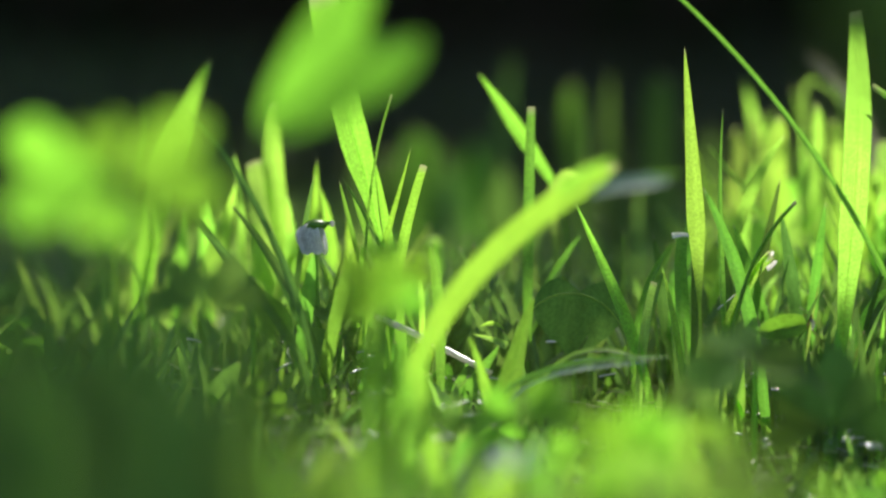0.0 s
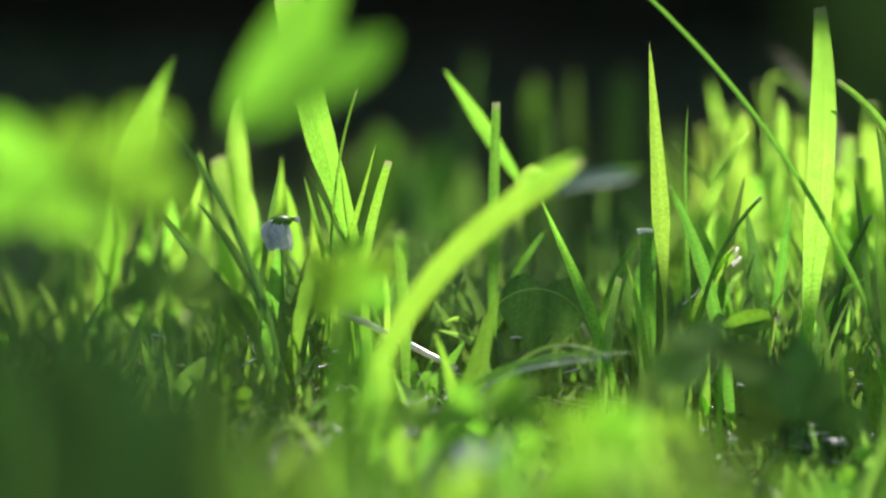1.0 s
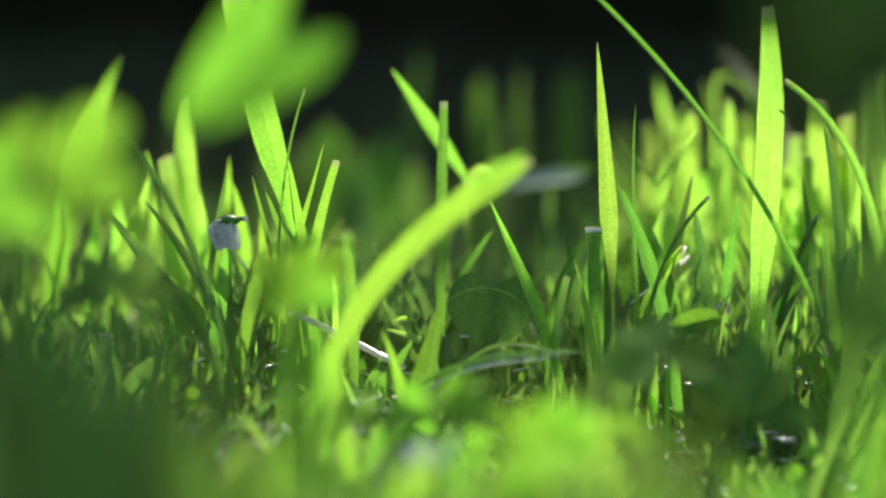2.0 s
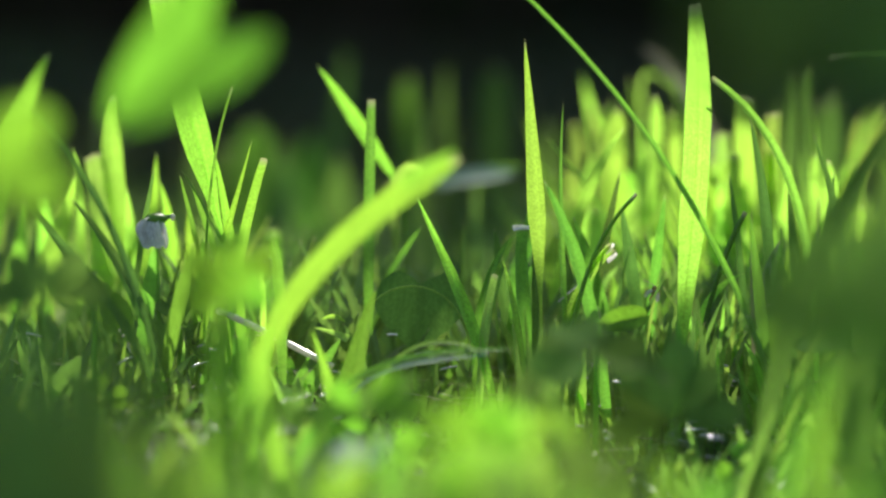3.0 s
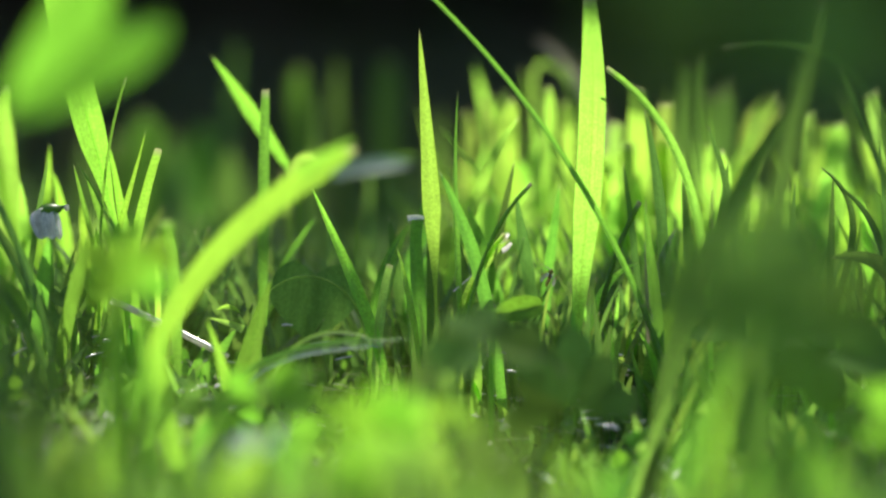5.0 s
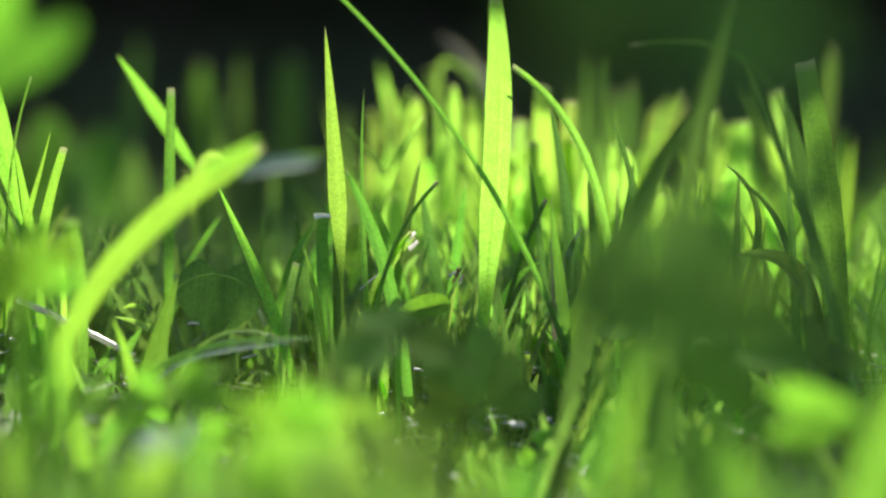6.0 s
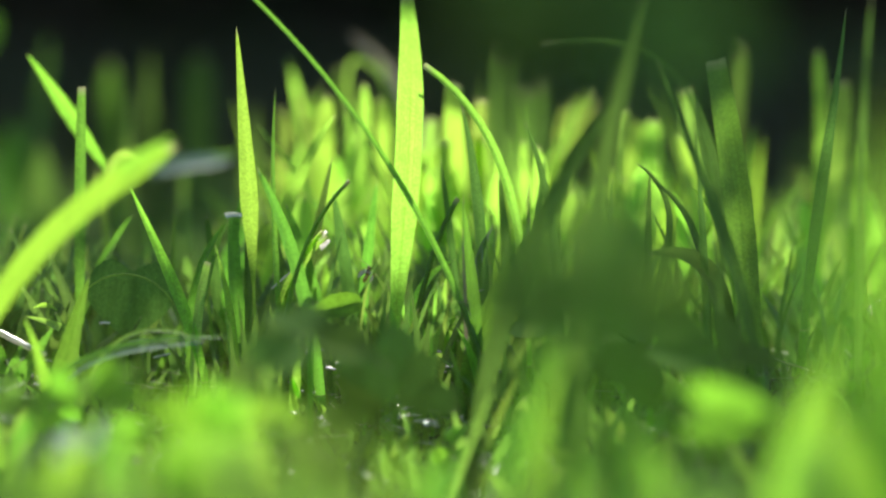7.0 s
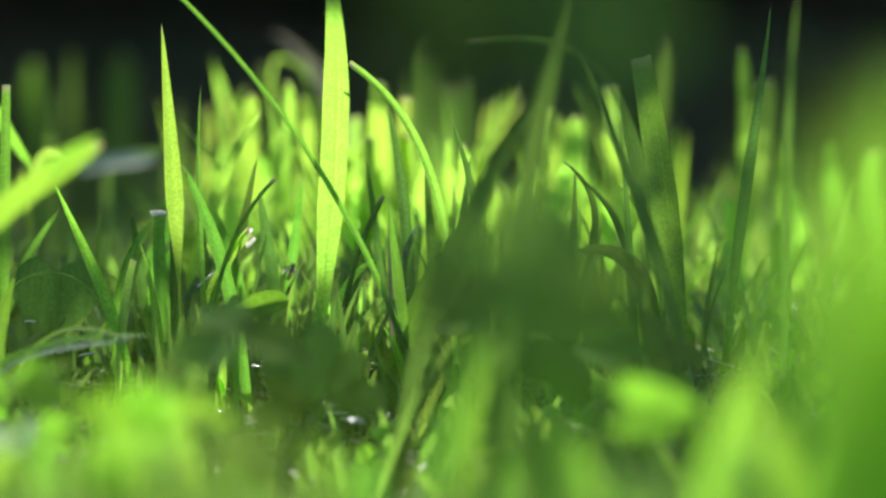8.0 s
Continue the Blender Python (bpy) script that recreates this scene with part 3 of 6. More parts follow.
grass_blade((-0.0337, 0.73, -0.0051), (0.3, 0, 11.1), (4.4, 0, 21.3), (11.2, 0, 30), 1.57, "strap", "stem")
grass_blade((-0.0342, 0.675, -0.0042), (1.3, 0, 7.4), (3, 0, 14.7), (5.6, 0, 21.7), 5.41, "dagger", "stem", face=15, fold=0.2)
grass_blade((-0.0336, 0.7, -0.0004), (-3, -0, 21.8), (23.3, 0, 21.8), (20.5, 0, 0.2), 0.38, "tube", "pale")
grass_blade((-0.0347, 0.7, 0.0065), (-2, -0, 1), (-4.1, 0, 1.6), (-6.3, 0, 2), 1.50, "dagger", "pale")
grass_blade((-0.0353, 0.7, 0.0095), (-1.3, -0, 1.2), (-2.7, 0, 1.3), (-4.2, 0, 0.4), 0.90, "lance", "fresh")
grass_blade((0.0118, 0.69, -0.0127), (-1.2, -0, 16.6), (-3.9, 0, 33.3), (-11.8, 0, 48.2), 2.37, "strap", "stem", face=10, fold=0.12)
grass_blade((-0.002, 0.71, -0.0096), (0, 0, 12), (-2.9, 0, 23.9), (-1.9, 0, 35.8), 2.74, "cut", "stem", face=20)
grass_blade((-0.0145, 0.712, -0.0088), (2.8, 0, 11.2), (1.2, 0, 24.5), (9.5, 0, 33.5), 1.43, "strap", "stem")
grass_blade((0.0021, 0.69, -0.0125), (2.7, -0, 15.6), (2.1, 0, 33.7), (14.2, 0, 45.4), 0.89, "tube", "stem")
grass_blade((-0.0007, 0.7, -0.0115), (3.3, -0, 11.9), (3.4, 0, 25.4), (12.9, 0, 34.4), 2.00, "cut", "fresh")
grass_blade((0.0009, 0.7, -0.0116), (2.7, -0, 12), (2.5, 0, 25.5), (10.9, 0, 35.1), 1.00, "cut", "fresh")
grass_blade((-0.0028, 0.7, -0.0109), (-0.9, -0, 10.8), (-1.3, 0, 21.7), (-4.6, 0, 32.1), 1.50, "lance", "fresh", fold=0.1)
grass_blade((-0.0119, 0.7, -0.0104), (1, -0, 9.5), (0.8, 0, 19.1), (3.3, 0, 28.4), 1.70, "cut", "pale")
grass_blade((0.0158, 0.705, -0.0112), (0.6, -0, 10.1), (3.3, 0, 19.7), (5, 0, 29.6), 1.01, "lance", "pale")
grass_blade((0.0397, 0.7, -0.0113), (0.9, -0, 11.9), (-4.3, 0, 25.1), (2.5, 0, 35.8), 2.00, "strap", "blue", face=20)
grass_blade((0.0357, 0.69, -0.0123), (0.1, -0, 12.9), (5.6, 0, 24.2), (11.6, 0, 35.3), 3.75, "strap", "stem", face=20, fold=0.22)
grass_blade((0.0395, 0.685, -0.002), (-1.1, 0, 10.7), (-2.7, 0, 21.4), (-3.7, 0, 32.1), 1.96, "lance", "stem")
grass_blade((0.0264, 0.7, -0.0118), (2.7, -0, 10.1), (-3.2, 0, 25.9), (9.2, 0, 30.2), 2.00, "strap", "fresh", face=25)
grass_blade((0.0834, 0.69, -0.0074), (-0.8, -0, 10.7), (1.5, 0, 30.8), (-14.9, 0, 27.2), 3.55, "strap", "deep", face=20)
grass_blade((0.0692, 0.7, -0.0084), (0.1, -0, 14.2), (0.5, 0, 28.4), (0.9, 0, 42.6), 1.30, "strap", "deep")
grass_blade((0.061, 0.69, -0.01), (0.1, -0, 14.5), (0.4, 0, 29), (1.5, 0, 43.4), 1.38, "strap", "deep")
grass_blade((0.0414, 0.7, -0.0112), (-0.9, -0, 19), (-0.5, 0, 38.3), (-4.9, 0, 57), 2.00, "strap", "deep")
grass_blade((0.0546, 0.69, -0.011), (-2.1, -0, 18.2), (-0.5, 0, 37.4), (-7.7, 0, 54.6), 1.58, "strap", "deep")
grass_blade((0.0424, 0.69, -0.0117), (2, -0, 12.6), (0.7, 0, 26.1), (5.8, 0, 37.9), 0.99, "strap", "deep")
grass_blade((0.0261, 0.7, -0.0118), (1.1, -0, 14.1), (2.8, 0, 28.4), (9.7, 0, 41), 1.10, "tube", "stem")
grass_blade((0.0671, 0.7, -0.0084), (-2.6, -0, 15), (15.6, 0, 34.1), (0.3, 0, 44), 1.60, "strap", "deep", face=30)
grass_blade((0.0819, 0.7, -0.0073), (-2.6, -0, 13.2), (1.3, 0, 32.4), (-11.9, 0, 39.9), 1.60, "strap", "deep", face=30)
grass_blade((0.0897, 0.7, -0.0067), (-2.7, -0, 13.2), (-1.5, 0, 28.9), (-12.7, 0, 38.3), 1.40, "strap", "fresh", face=30)

# shiny stalks and flakes on the soil
grass_blade((0.0142, 0.698, -0.0022), (1.5, -0.5, -0.3), (2.9, -0.9, -0.7), (4.4, -1.4, -1.1), 0.63, "tube", "gloss")
grass_blade((0.0157, 0.698, -0.003), (0.9, 0.6, 0.1), (1.7, 1.2, 0.2), (2.6, 1.8, 0.1), 0.49, "tube", "gloss")
grass_blade((0.0267, 0.668, -0.0069), (1.3, 0.4, 0), (2.6, 0.8, -0.1), (3.9, 1.2, -0.3), 0.40, "tube", "gloss")
grass_blade((0.0281, 0.665, -0.0071), (0.8, 0.2, 0), (1.7, 0.3, -0.1), (2.5, 0.5, -0.3), 0.53, "tube", "gloss")
grass_blade((0.024, 0.671, -0.0063), (1.3, 0.6, 0), (2.6, 1.1, -0), (3.9, 1.7, -0.2), 0.27, "tube", "gloss")
grass_blade((0.0087, 0.698, 0.002), (0.9, 1.2, 0.3), (1.7, 2.5, 0.6), (2.6, 3.7, 0.7), 0.56, "tube", "gloss")
grass_blade((0.0102, 0.698, 0.0027), (0.6, -0, -0), (1.2, -0.1, -0.1), (1.8, -0.1, -0.3), 0.49, "tube", "gloss")
grass_blade((-0.0436, 0.659, -0.0006), (1.4, 2.3, 0.3), (2.9, 4.5, 0.6), (4.3, 6.8, 0.8), 0.40, "tube", "gloss")
grass_blade((-0.0412, 0.653, -0.0014), (1.2, 1.5, 0.2), (2.3, 3, 0.3), (3.5, 4.4, 0.3), 0.39, "tube", "gloss")
grass_blade((-0.0432, 0.629, -0.0023), (1.2, 1.4, 0.1), (2.5, 2.8, 0.2), (3.7, 4.2, 0.2), 0.31, "tube", "gloss")
grass_blade((0.0027, 0.698, 0.0134), (1.3, 3.2, 0.9), (2.6, 6.5, 1.7), (4, 9.7, 2.5), 0.35, "tube", "gloss")
grass_blade((0.0197, 0.698, 0.0014), (0.7, 0.1, 0), (1.5, 0.3, -0.1), (2.2, 0.4, -0.2), 0.42, "tube", "gloss")
grass_blade((-0.074, 0.683, 0.0035), (0.7, 1.6, 0.4), (1.3, 3.3, 0.7), (2, 4.9, 0.8), 0.48, "tube", "gloss")
grass_blade((-0.092, 0.698, 0.0075), (0.9, 0.2, -0.1), (1.7, 0.3, -0.3), (2.6, 0.5, -0.6), 0.56, "tube", "gloss")
grass_blade((0.0177, 0.698, -0.004), (0.8, 0.3, 0.1), (1.6, 0.7, 0), (2.4, 1, -0.1), 0.49, "tube", "gloss")
grass_blade((0.0211, 0.692, -0.0046), (0.7, 0, 0), (1.3, 0.1, -0.1), (2, 0.1, -0.3), 0.42, "tube", "gloss")
grass_blade((0.0251, 0.677, -0.0058), (0.9, 0.5, 0.1), (1.8, 1, 0.1), (2.7, 1.5, -0), 0.34, "tube", "gloss")
grass_blade((0.0293, 0.674, -0.006), (0.7, 0.1, 0), (1.4, 0.3, -0.1), (2.1, 0.4, -0.2), 0.41, "tube", "gloss")
grass_blade((0.0336, 0.698, -0.0007), (0.7, 0.3, 0.1), (1.5, 0.6, 0), (2.2, 1, -0.1), 0.49, "tube", "gloss")
grass_blade((0.0356, 0.698, -0.0017), (0.9, 0.2, 0), (1.7, 0.3, -0.1), (2.6, 0.5, -0.3), 0.42, "tube", "gloss")
grass_blade((0.0122, 0.698, -0.0008), (0.6, -0, -0), (1.2, -0.1, -0.1), (1.8, -0.1, -0.3), 0.56, "tube", "gloss")
grass_blade((-0.0617, 0.689, 0.0025), (0.9, 1.4, 0.3), (1.7, 2.8, 0.4), (2.6, 4.3, 0.5), 0.41, "tube", "gloss")
grass_blade((-0.0557, 0.662, 0.0014), (0.7, 1, 0.2), (1.5, 2, 0.2), (2.2, 2.9, 0.2), 0.40, "tube", "gloss")
grass_blade((-0.0363, 0.65, -0.0021), (0.9, 0.4, -0), (1.8, 0.8, -0.2), (2.7, 1.2, -0.4), 0.33, "tube", "gloss")
grass_blade((-0.0183, 0.698, 0.0012), (1, 0.9, 0.2), (1.9, 1.9, 0.3), (2.9, 2.8, 0.4), 0.42, "tube", "gloss")
grass_blade((-0.0228, 0.698, 0.004), (1.2, 0.8, 0.2), (2.3, 1.6, 0.2), (3.5, 2.5, 0.2), 0.35, "tube", "gloss")
grass_blade((0.0405, 0.698, -0.0016), (1, 0.4, 0.1), (2, 0.9, 0), (3, 1.3, -0.1), 0.42, "tube", "gloss")
grass_blade((0.0384, 0.698, 0.0124), (0.8, 0.9, 0.3), (1.7, 1.9, 0.4), (2.5, 2.8, 0.5), 0.42, "tube", "gloss")
grass_blade((0.0209, 0.698, -0.0024), (0.3, 0.3, 0.1), (0.5, 0.6, 0.2), (0.8, 0.9, 0.1), 0.59, "tube", "gloss")
grass_blade((0.0216, 0.668, -0.0068), (0.2, 0.1, 0.1), (0.5, 0.1, 0.1), (0.7, 0.2, -0.1), 0.48, "tube", "gloss")
grass_blade((0.0062, 0.698, -0.0026), (0.5, 0, 0), (1, 0.1, -0), (1.4, 0.1, -0.2), 0.48, "tube", "gloss")
grass_blade((0.0102, 0.698, -0.0004), (0.3, -0.1, 0.1), (0.5, -0.1, -0), (0.7, -0.1, -0.2), 0.49, "tube", "gloss")
grass_blade((0.0247, 0.674, -0.0057), (0.3, 0.3, 0.1), (0.7, 0.7, 0.2), (1, 1.1, 0.1), 0.54, "tube", "gloss")
grass_blade((0.0147, 0.68, -0.005), (0.5, 0.5, 0.2), (1, 1, 0.2), (1.4, 1.5, 0.2), 0.46, "tube", "gloss")
grass_blade((0.014, 0.698, 0), (0.3, 0.3, 0.1), (0.6, 0.5, 0.2), (0.9, 0.8, 0.1), 0.58, "tube", "gloss")
grass_blade((0.0344, 0.668, -0.0064), (0.2, 0.1, 0.1), (0.4, 0.2, 0.1), (0.6, 0.3, -0), 0.44, "tube", "gloss")
grass_blade((0.0056, 0.698, -0.0033), (0.6, 0.2, 0.1), (1.1, 0.3, 0), (1.7, 0.5, -0.1), 0.38, "tube", "gloss")
grass_blade((0.0089, 0.689, -0.0046), (0.5, 0.6, 0.2), (1.1, 1.3, 0.3), (1.7, 1.9, 0.3), 0.40, "tube", "gloss")
grass_blade((0.0077, 0.692, -0.0043), (0.2, 0.1, 0.1), (0.4, 0.2, 0.1), (0.6, 0.3, -0), 0.37, "tube", "gloss")
grass_blade((0.0368, 0.698, -0.003), (0.4, 0.4, 0.2), (0.7, 0.7, 0.2), (1.1, 1.1, 0.2), 0.53, "tube", "gloss")
grass_blade((0.0249, 0.698, 0.0007), (0.4, 0.5, 0.2), (0.9, 1, 0.3), (1.4, 1.5, 0.2), 0.62, "tube", "gloss")
grass_blade((0.0239, 0.689, -0.0049), (0.3, -0.1, 0), (0.5, -0.2, -0), (0.8, -0.2, -0.2), 0.42, "tube", "gloss")
grass_blade((0.0395, 0.698, 0.0016), (0.5, 0.4, 0.1), (1, 0.8, 0.2), (1.5, 1.2, 0.1), 0.62, "tube", "gloss")
grass_blade((0.026, 0.698, 0.0026), (0.4, 0.1, 0.1), (0.7, 0.2, 0), (1, 0.3, -0.1), 0.54, "tube", "gloss")
grass_blade((0.0317, 0.698, 0.002), (0.3, 0.1, 0.1), (0.7, 0.2, 0.1), (1, 0.3, -0.1), 0.59, "tube", "gloss")
grass_blade((0.0205, 0.698, -0.0028), (0.6, 0.7, 0.2), (1.2, 1.4, 0.3), (1.8, 2.1, 0.3), 0.51, "tube", "gloss")
grass_blade((0.0326, 0.698, -0.0016), (0.4, 0.2, 0.1), (0.8, 0.4, 0.1), (1.1, 0.6, -0), 0.41, "tube", "gloss")
grass_blade((0.0161, 0.698, 0.0019), (0.5, 0, 0), (0.9, 0, -0.1), (1.4, 0, -0.2), 0.38, "tube", "gloss")
grass_blade((0.0056, 0.671, -0.0056), (0.5, 0.1, 0), (1, 0.1, -0), (1.5, 0.2, -0.2), 0.47, "tube", "gloss")
grass_blade((0.0132, 0.677, -0.0056), (0.4, -0.1, 0), (0.7, -0.2, -0.1), (1.1, -0.3, -0.3), 0.40, "tube", "gloss")
grass_blade((0.0187, 0.698, -0.0024), (0.6, 0.1, 0), (1.1, 0.2, -0), (1.6, 0.3, -0.2), 0.45, "tube", "gloss")
grass_blade((0.0105, 0.671, -0.0065), (0.3, -0.1, 0), (0.6, -0.2, -0.1), (0.9, -0.2, -0.2), 0.35, "tube", "gloss")
grass_blade((0.0105, 0.662, -0.0069), (0.6, 0.7, 0.2), (1.1, 1.3, 0.3), (1.7, 2, 0.3), 0.49, "tube", "gloss")
grass_blade((0.0069, 0.698, 0), (0.4, -0.1, 0), (0.7, -0.2, -0.1), (1.1, -0.3, -0.3), 0.52, "tube", "gloss")
grass_blade((-0.0614, 0.698, 0.0052), (0.4, 0.5, 0.2), (0.8, 1.1, 0.2), (1.1, 1.7, 0.2), 0.38, "tube", "gloss")
grass_blade((-0.0465, 0.656, -0.0004), (0.2, 0.1, 0.1), (0.4, 0.2, 0), (0.6, 0.2, -0.1), 0.42, "tube", "gloss")
grass_blade((-0.0378, 0.698, 0.0009), (0.6, 0.2, 0), (1.1, 0.4, -0.1), (1.6, 0.6, -0.3), 0.38, "tube", "gloss")
grass_blade((-0.0344, 0.65, -0.0027), (0.3, 0.5, 0.1), (0.7, 1, 0.2), (1, 1.5, 0.1), 0.34, "tube", "gloss")
grass_blade((-0.0513, 0.698, 0.0046), (0.5, 0.1, 0), (0.9, 0.2, -0.1), (1.3, 0.4, -0.3), 0.37, "tube", "gloss")
grass_blade((-0.069, 0.698, 0.0074), (0.3, 0.2, 0.1), (0.5, 0.3, 0.1), (0.8, 0.5, -0.1), 0.45, "tube", "gloss")
grass_blade((-0.0594, 0.698, 0.0046), (0.4, 0.3, 0.1), (0.8, 0.5, 0), (1.1, 0.7, -0.1), 0.55, "tube", "gloss")
grass_blade((-0.0277, 0.698, 0.0074), (0.6, 0.4, 0.1), (1.2, 0.7, 0), (1.7, 1.1, -0.1), 0.54, "tube", "gloss")
grass_blade((-0.0494, 0.671, 0.0008), (0.5, 0.3, 0), (1.1, 0.5, -0), (1.6, 0.8, -0.2), 0.35, "tube", "gloss")
grass_blade((-0.0506, 0.698, 0.0023), (0.4, 0.6, 0.2), (0.9, 1.3, 0.2), (1.3, 1.9, 0.2), 0.50, "tube", "gloss")
grass_blade((-0.0409, 0.689, 0.0005), (0.4, 0.5, 0.2), (0.7, 1.1, 0.2), (1.1, 1.6, 0.2), 0.48, "tube", "gloss")
grass_blade((-0.0468, 0.695, 0.0013), (0.6, 0.1, -0), (1.1, 0.2, -0.1), (1.6, 0.3, -0.3), 0.40, "tube", "gloss")
grass_blade((-0.0381, 0.671, -0.0006), (0.5, 0.3, 0), (1, 0.6, -0), (1.5, 0.9, -0.2), 0.34, "tube", "gloss")
grass_blade((-0.0436, 0.659, -0.0003), (0.3, 0.4, 0.1), (0.6, 0.8, 0.2), (1, 1.2, 0.1), 0.34, "tube", "gloss")
grass_blade((-0.0468, 0.698, 0.0045), (0.2, 0.2, 0.1), (0.4, 0.3, 0.1), (0.6, 0.5, -0), 0.42, "tube", "gloss")
grass_blade((-0.0509, 0.698, 0.0073), (0.5, 0.1, 0), (1, 0.3, -0.1), (1.5, 0.4, -0.3), 0.42, "tube", "gloss")

# blades just behind the plane of focus
grass_blade((-0.0796, 0.755, -0.0031), (1.3, 1.8, 18.4), (-6.1, -2, 38.9), (-0.9, -15, 51.5), 4.10, "shear", "fresh", face=25, fold=0.25)
grass_blade((-0.0994, 0.755, -0.0031), (2, 3.3, 15.3), (7.7, -7.9, 25.2), (11.2, -15, 37.1), 4.54, "lance", "fresh", face=15, fold=0.12)
grass_blade((-0.0900, 0.760, -0.0031), (0.1, 1.3, 16.4), (1, 1.5, 33.1), (0.6, -15, 41.8), 1.96, "lance", "fresh", face=10, fold=0.12)
grass_blade((-0.0853, 0.760, -0.0031), (-0.1, 3.1, 15.9), (1, -4.3, 29.1), (-0.1, -15, 40.4), 4.78, "cut", "pale", face=15, fold=0.12)
grass_blade((-0.0841, 0.750, -0.0031), (0.1, 3, 12.7), (0.8, -9.3, 19.9), (-0.4, -15, 29.8), 4.72, "lance", "fresh", face=15, fold=0.12)
grass_blade((-0.0789, 0.750, -0.0032), (0.2, 3.8, 14.9), (1.1, -6, 24.2), (0.9, -15, 34.6), 3.43, "lance", "fresh", face=-20, fold=0.12)
grass_blade((-0.0781, 0.750, -0.0032), (1.4, 4.4, 17.4), (4.7, -7.1, 27.6), (5.7, -15, 41.5), 2.58, "lance", "vivid", face=15, fold=0.12)
grass_blade((-0.0703, 0.745, -0.0033), (-0.3, 3, 15.1), (0.5, -3.1, 27.4), (-1.1, -15, 36.6), 2.77, "lance", "vivid", face=15, fold=0.12)
grass_blade((-0.0655, 0.740, -0.0035), (0.1, 3.6, 13.6), (0.6, -10, 20.2), (-0.4, -15, 31.3), 3.18, "lance", "vivid", face=0, fold=0.12)
grass_blade((-0.1091, 0.760, -0.0030), (0.9, 3.5, 14.8), (2.5, -4.4, 24.3), (3.5, -15, 33.3), 1.41, "lance", "pale", face=10, fold=0.12)
grass_blade((-0.1036, 0.760, -0.0030), (1.2, 3.9, 14.5), (2.8, -6.4, 22.4), (5.4, -15, 32), 2.83, "lance", "vivid", face=-10, fold=0.12)
grass_blade((-0.0989, 0.780, -0.0030), (0.2, 2.7, 13.8), (0.7, -2.7, 25.3), (0.9, -15, 32.2), 3.35, "lance", "vivid", face=0, fold=0.12)
grass_blade((-0.0633, 0.720, -0.0044), (0.6, 3, 12.5), (2.5, -9.3, 19.2), (2.1, -15, 28.8), 3.50, "lance", "vivid", face=10, fold=0.12)
grass_blade((-0.0551, 0.800, -0.0030), (0.4, 3.9, 12.3), (1.6, -8.5, 15.6), (0.7, -15, 23.4), 3.43, "cut", "vivid", face=0, fold=0.12)
grass_blade((-0.1266, 0.840, -0.0030), (2.3, -1.5, 18.8), (7.8, 7, 41.7), (7.8, -15, 50.4), 1.92, "strap", "stem", face=15, fold=0.12)
grass_blade((-0.0591, 0.730, -0.0041), (0.9, 2.9, 13.4), (3.6, -2.6, 22.9), (3.2, -15, 28.4), 2.09, "lance", "vivid", face=0, fold=0.12)
grass_blade((0.0182, 0.850, -0.0030), (-2.5, 4, 21.6), (-6.6, -4.6, 37.3), (-10.8, -15, 54.8), 3.61, "lance", "fresh", face=-10, fold=0.12)
grass_blade((0.0146, 0.808, -0.0030), (-1.4, 1.8, 18.3), (-2.2, 0.3, 36.3), (-6, -15, 48.4), 3.97, "lance", "pale", face=15, fold=0.12)
grass_blade((0.0151, 0.797, -0.0030), (0, 1.3, 17.9), (-2, 1.4, 36.6), (-0.6, -15, 47.9), 3.91, "blunt", "fresh", face=15, fold=0.12)
grass_blade((-0.0026, 0.735, -0.0058), (5.1, 1, 19.3), (9.2, 2.4, 38.3), (17.3, -15, 49.3), 2.31, "strap", "fresh", face=-10, fold=0.12)
grass_blade((0.0128, 0.791, -0.0030), (1.6, 3.7, 17.5), (7.4, -4.9, 29.6), (7.6, -15, 43), 3.53, "lance", "pale", face=0, fold=0.12)
grass_blade((0.0265, 0.851, -0.0030), (2.6, 2.7, 15.7), (-16.5, -4.7, 70.2), (2, -15, 48.8), 0.76, "blunt", "pale", face=15, fold=0.12)
grass_blade((0.0276, 0.863, -0.0030), (-1.7, 3.5, 19.9), (-4.9, -4.5, 36.3), (-9.5, -15, 52.1), 1.16, "blunt", "stem", face=10, fold=0.12)
grass_blade((0.0198, 0.802, -0.0030), (0.2, 1.8, 18.7), (3.5, 0.2, 37.2), (2.1, -15, 50.2), 2.33, "blunt", "fresh", face=15, fold=0.12)
grass_blade((0.0259, 0.827, -0.0030), (-0.2, 2.8, 17.8), (2.6, -2.6, 33.7), (0, -15, 46.6), 2.77, "blunt", "fresh", face=-20, fold=0.12)
grass_blade((0.0321, 0.878, -0.0030), (-0.1, 4.3, 20.1), (1.6, -9.5, 35.4), (-4.6, -15, 52.9), 1.18, "cut", "stem", face=15, fold=0.12)
grass_blade((0.0025, 0.836, -0.0030), (0.7, 2.3, 17.7), (6.2, -0.5, 32.6), (3.3, -15, 44), 2.80, "blunt", "pale", face=-20, fold=0.12)
grass_blade((0.0108, 0.785, -0.0031), (-0.2, 2.3, 12.1), (-0.8, -10, 19), (-1.4, -15, 28.7), 4.55, "blunt", "fresh", face=10, fold=0.12)
grass_blade((0.0236, 0.761, -0.0036), (-0.7, 3, 12.1), (-2.1, -7, 20.1), (-3.8, -15, 27.4), 3.91, "strap", "fresh", face=0, fold=0.12)
grass_blade((0.0140, 0.740, -0.0052), (-0.3, 3.4, 11.3), (-0.4, -7.4, 15.9), (-1.4, -15, 21.5), 2.75, "lance", "vivid", face=15, fold=0.12)
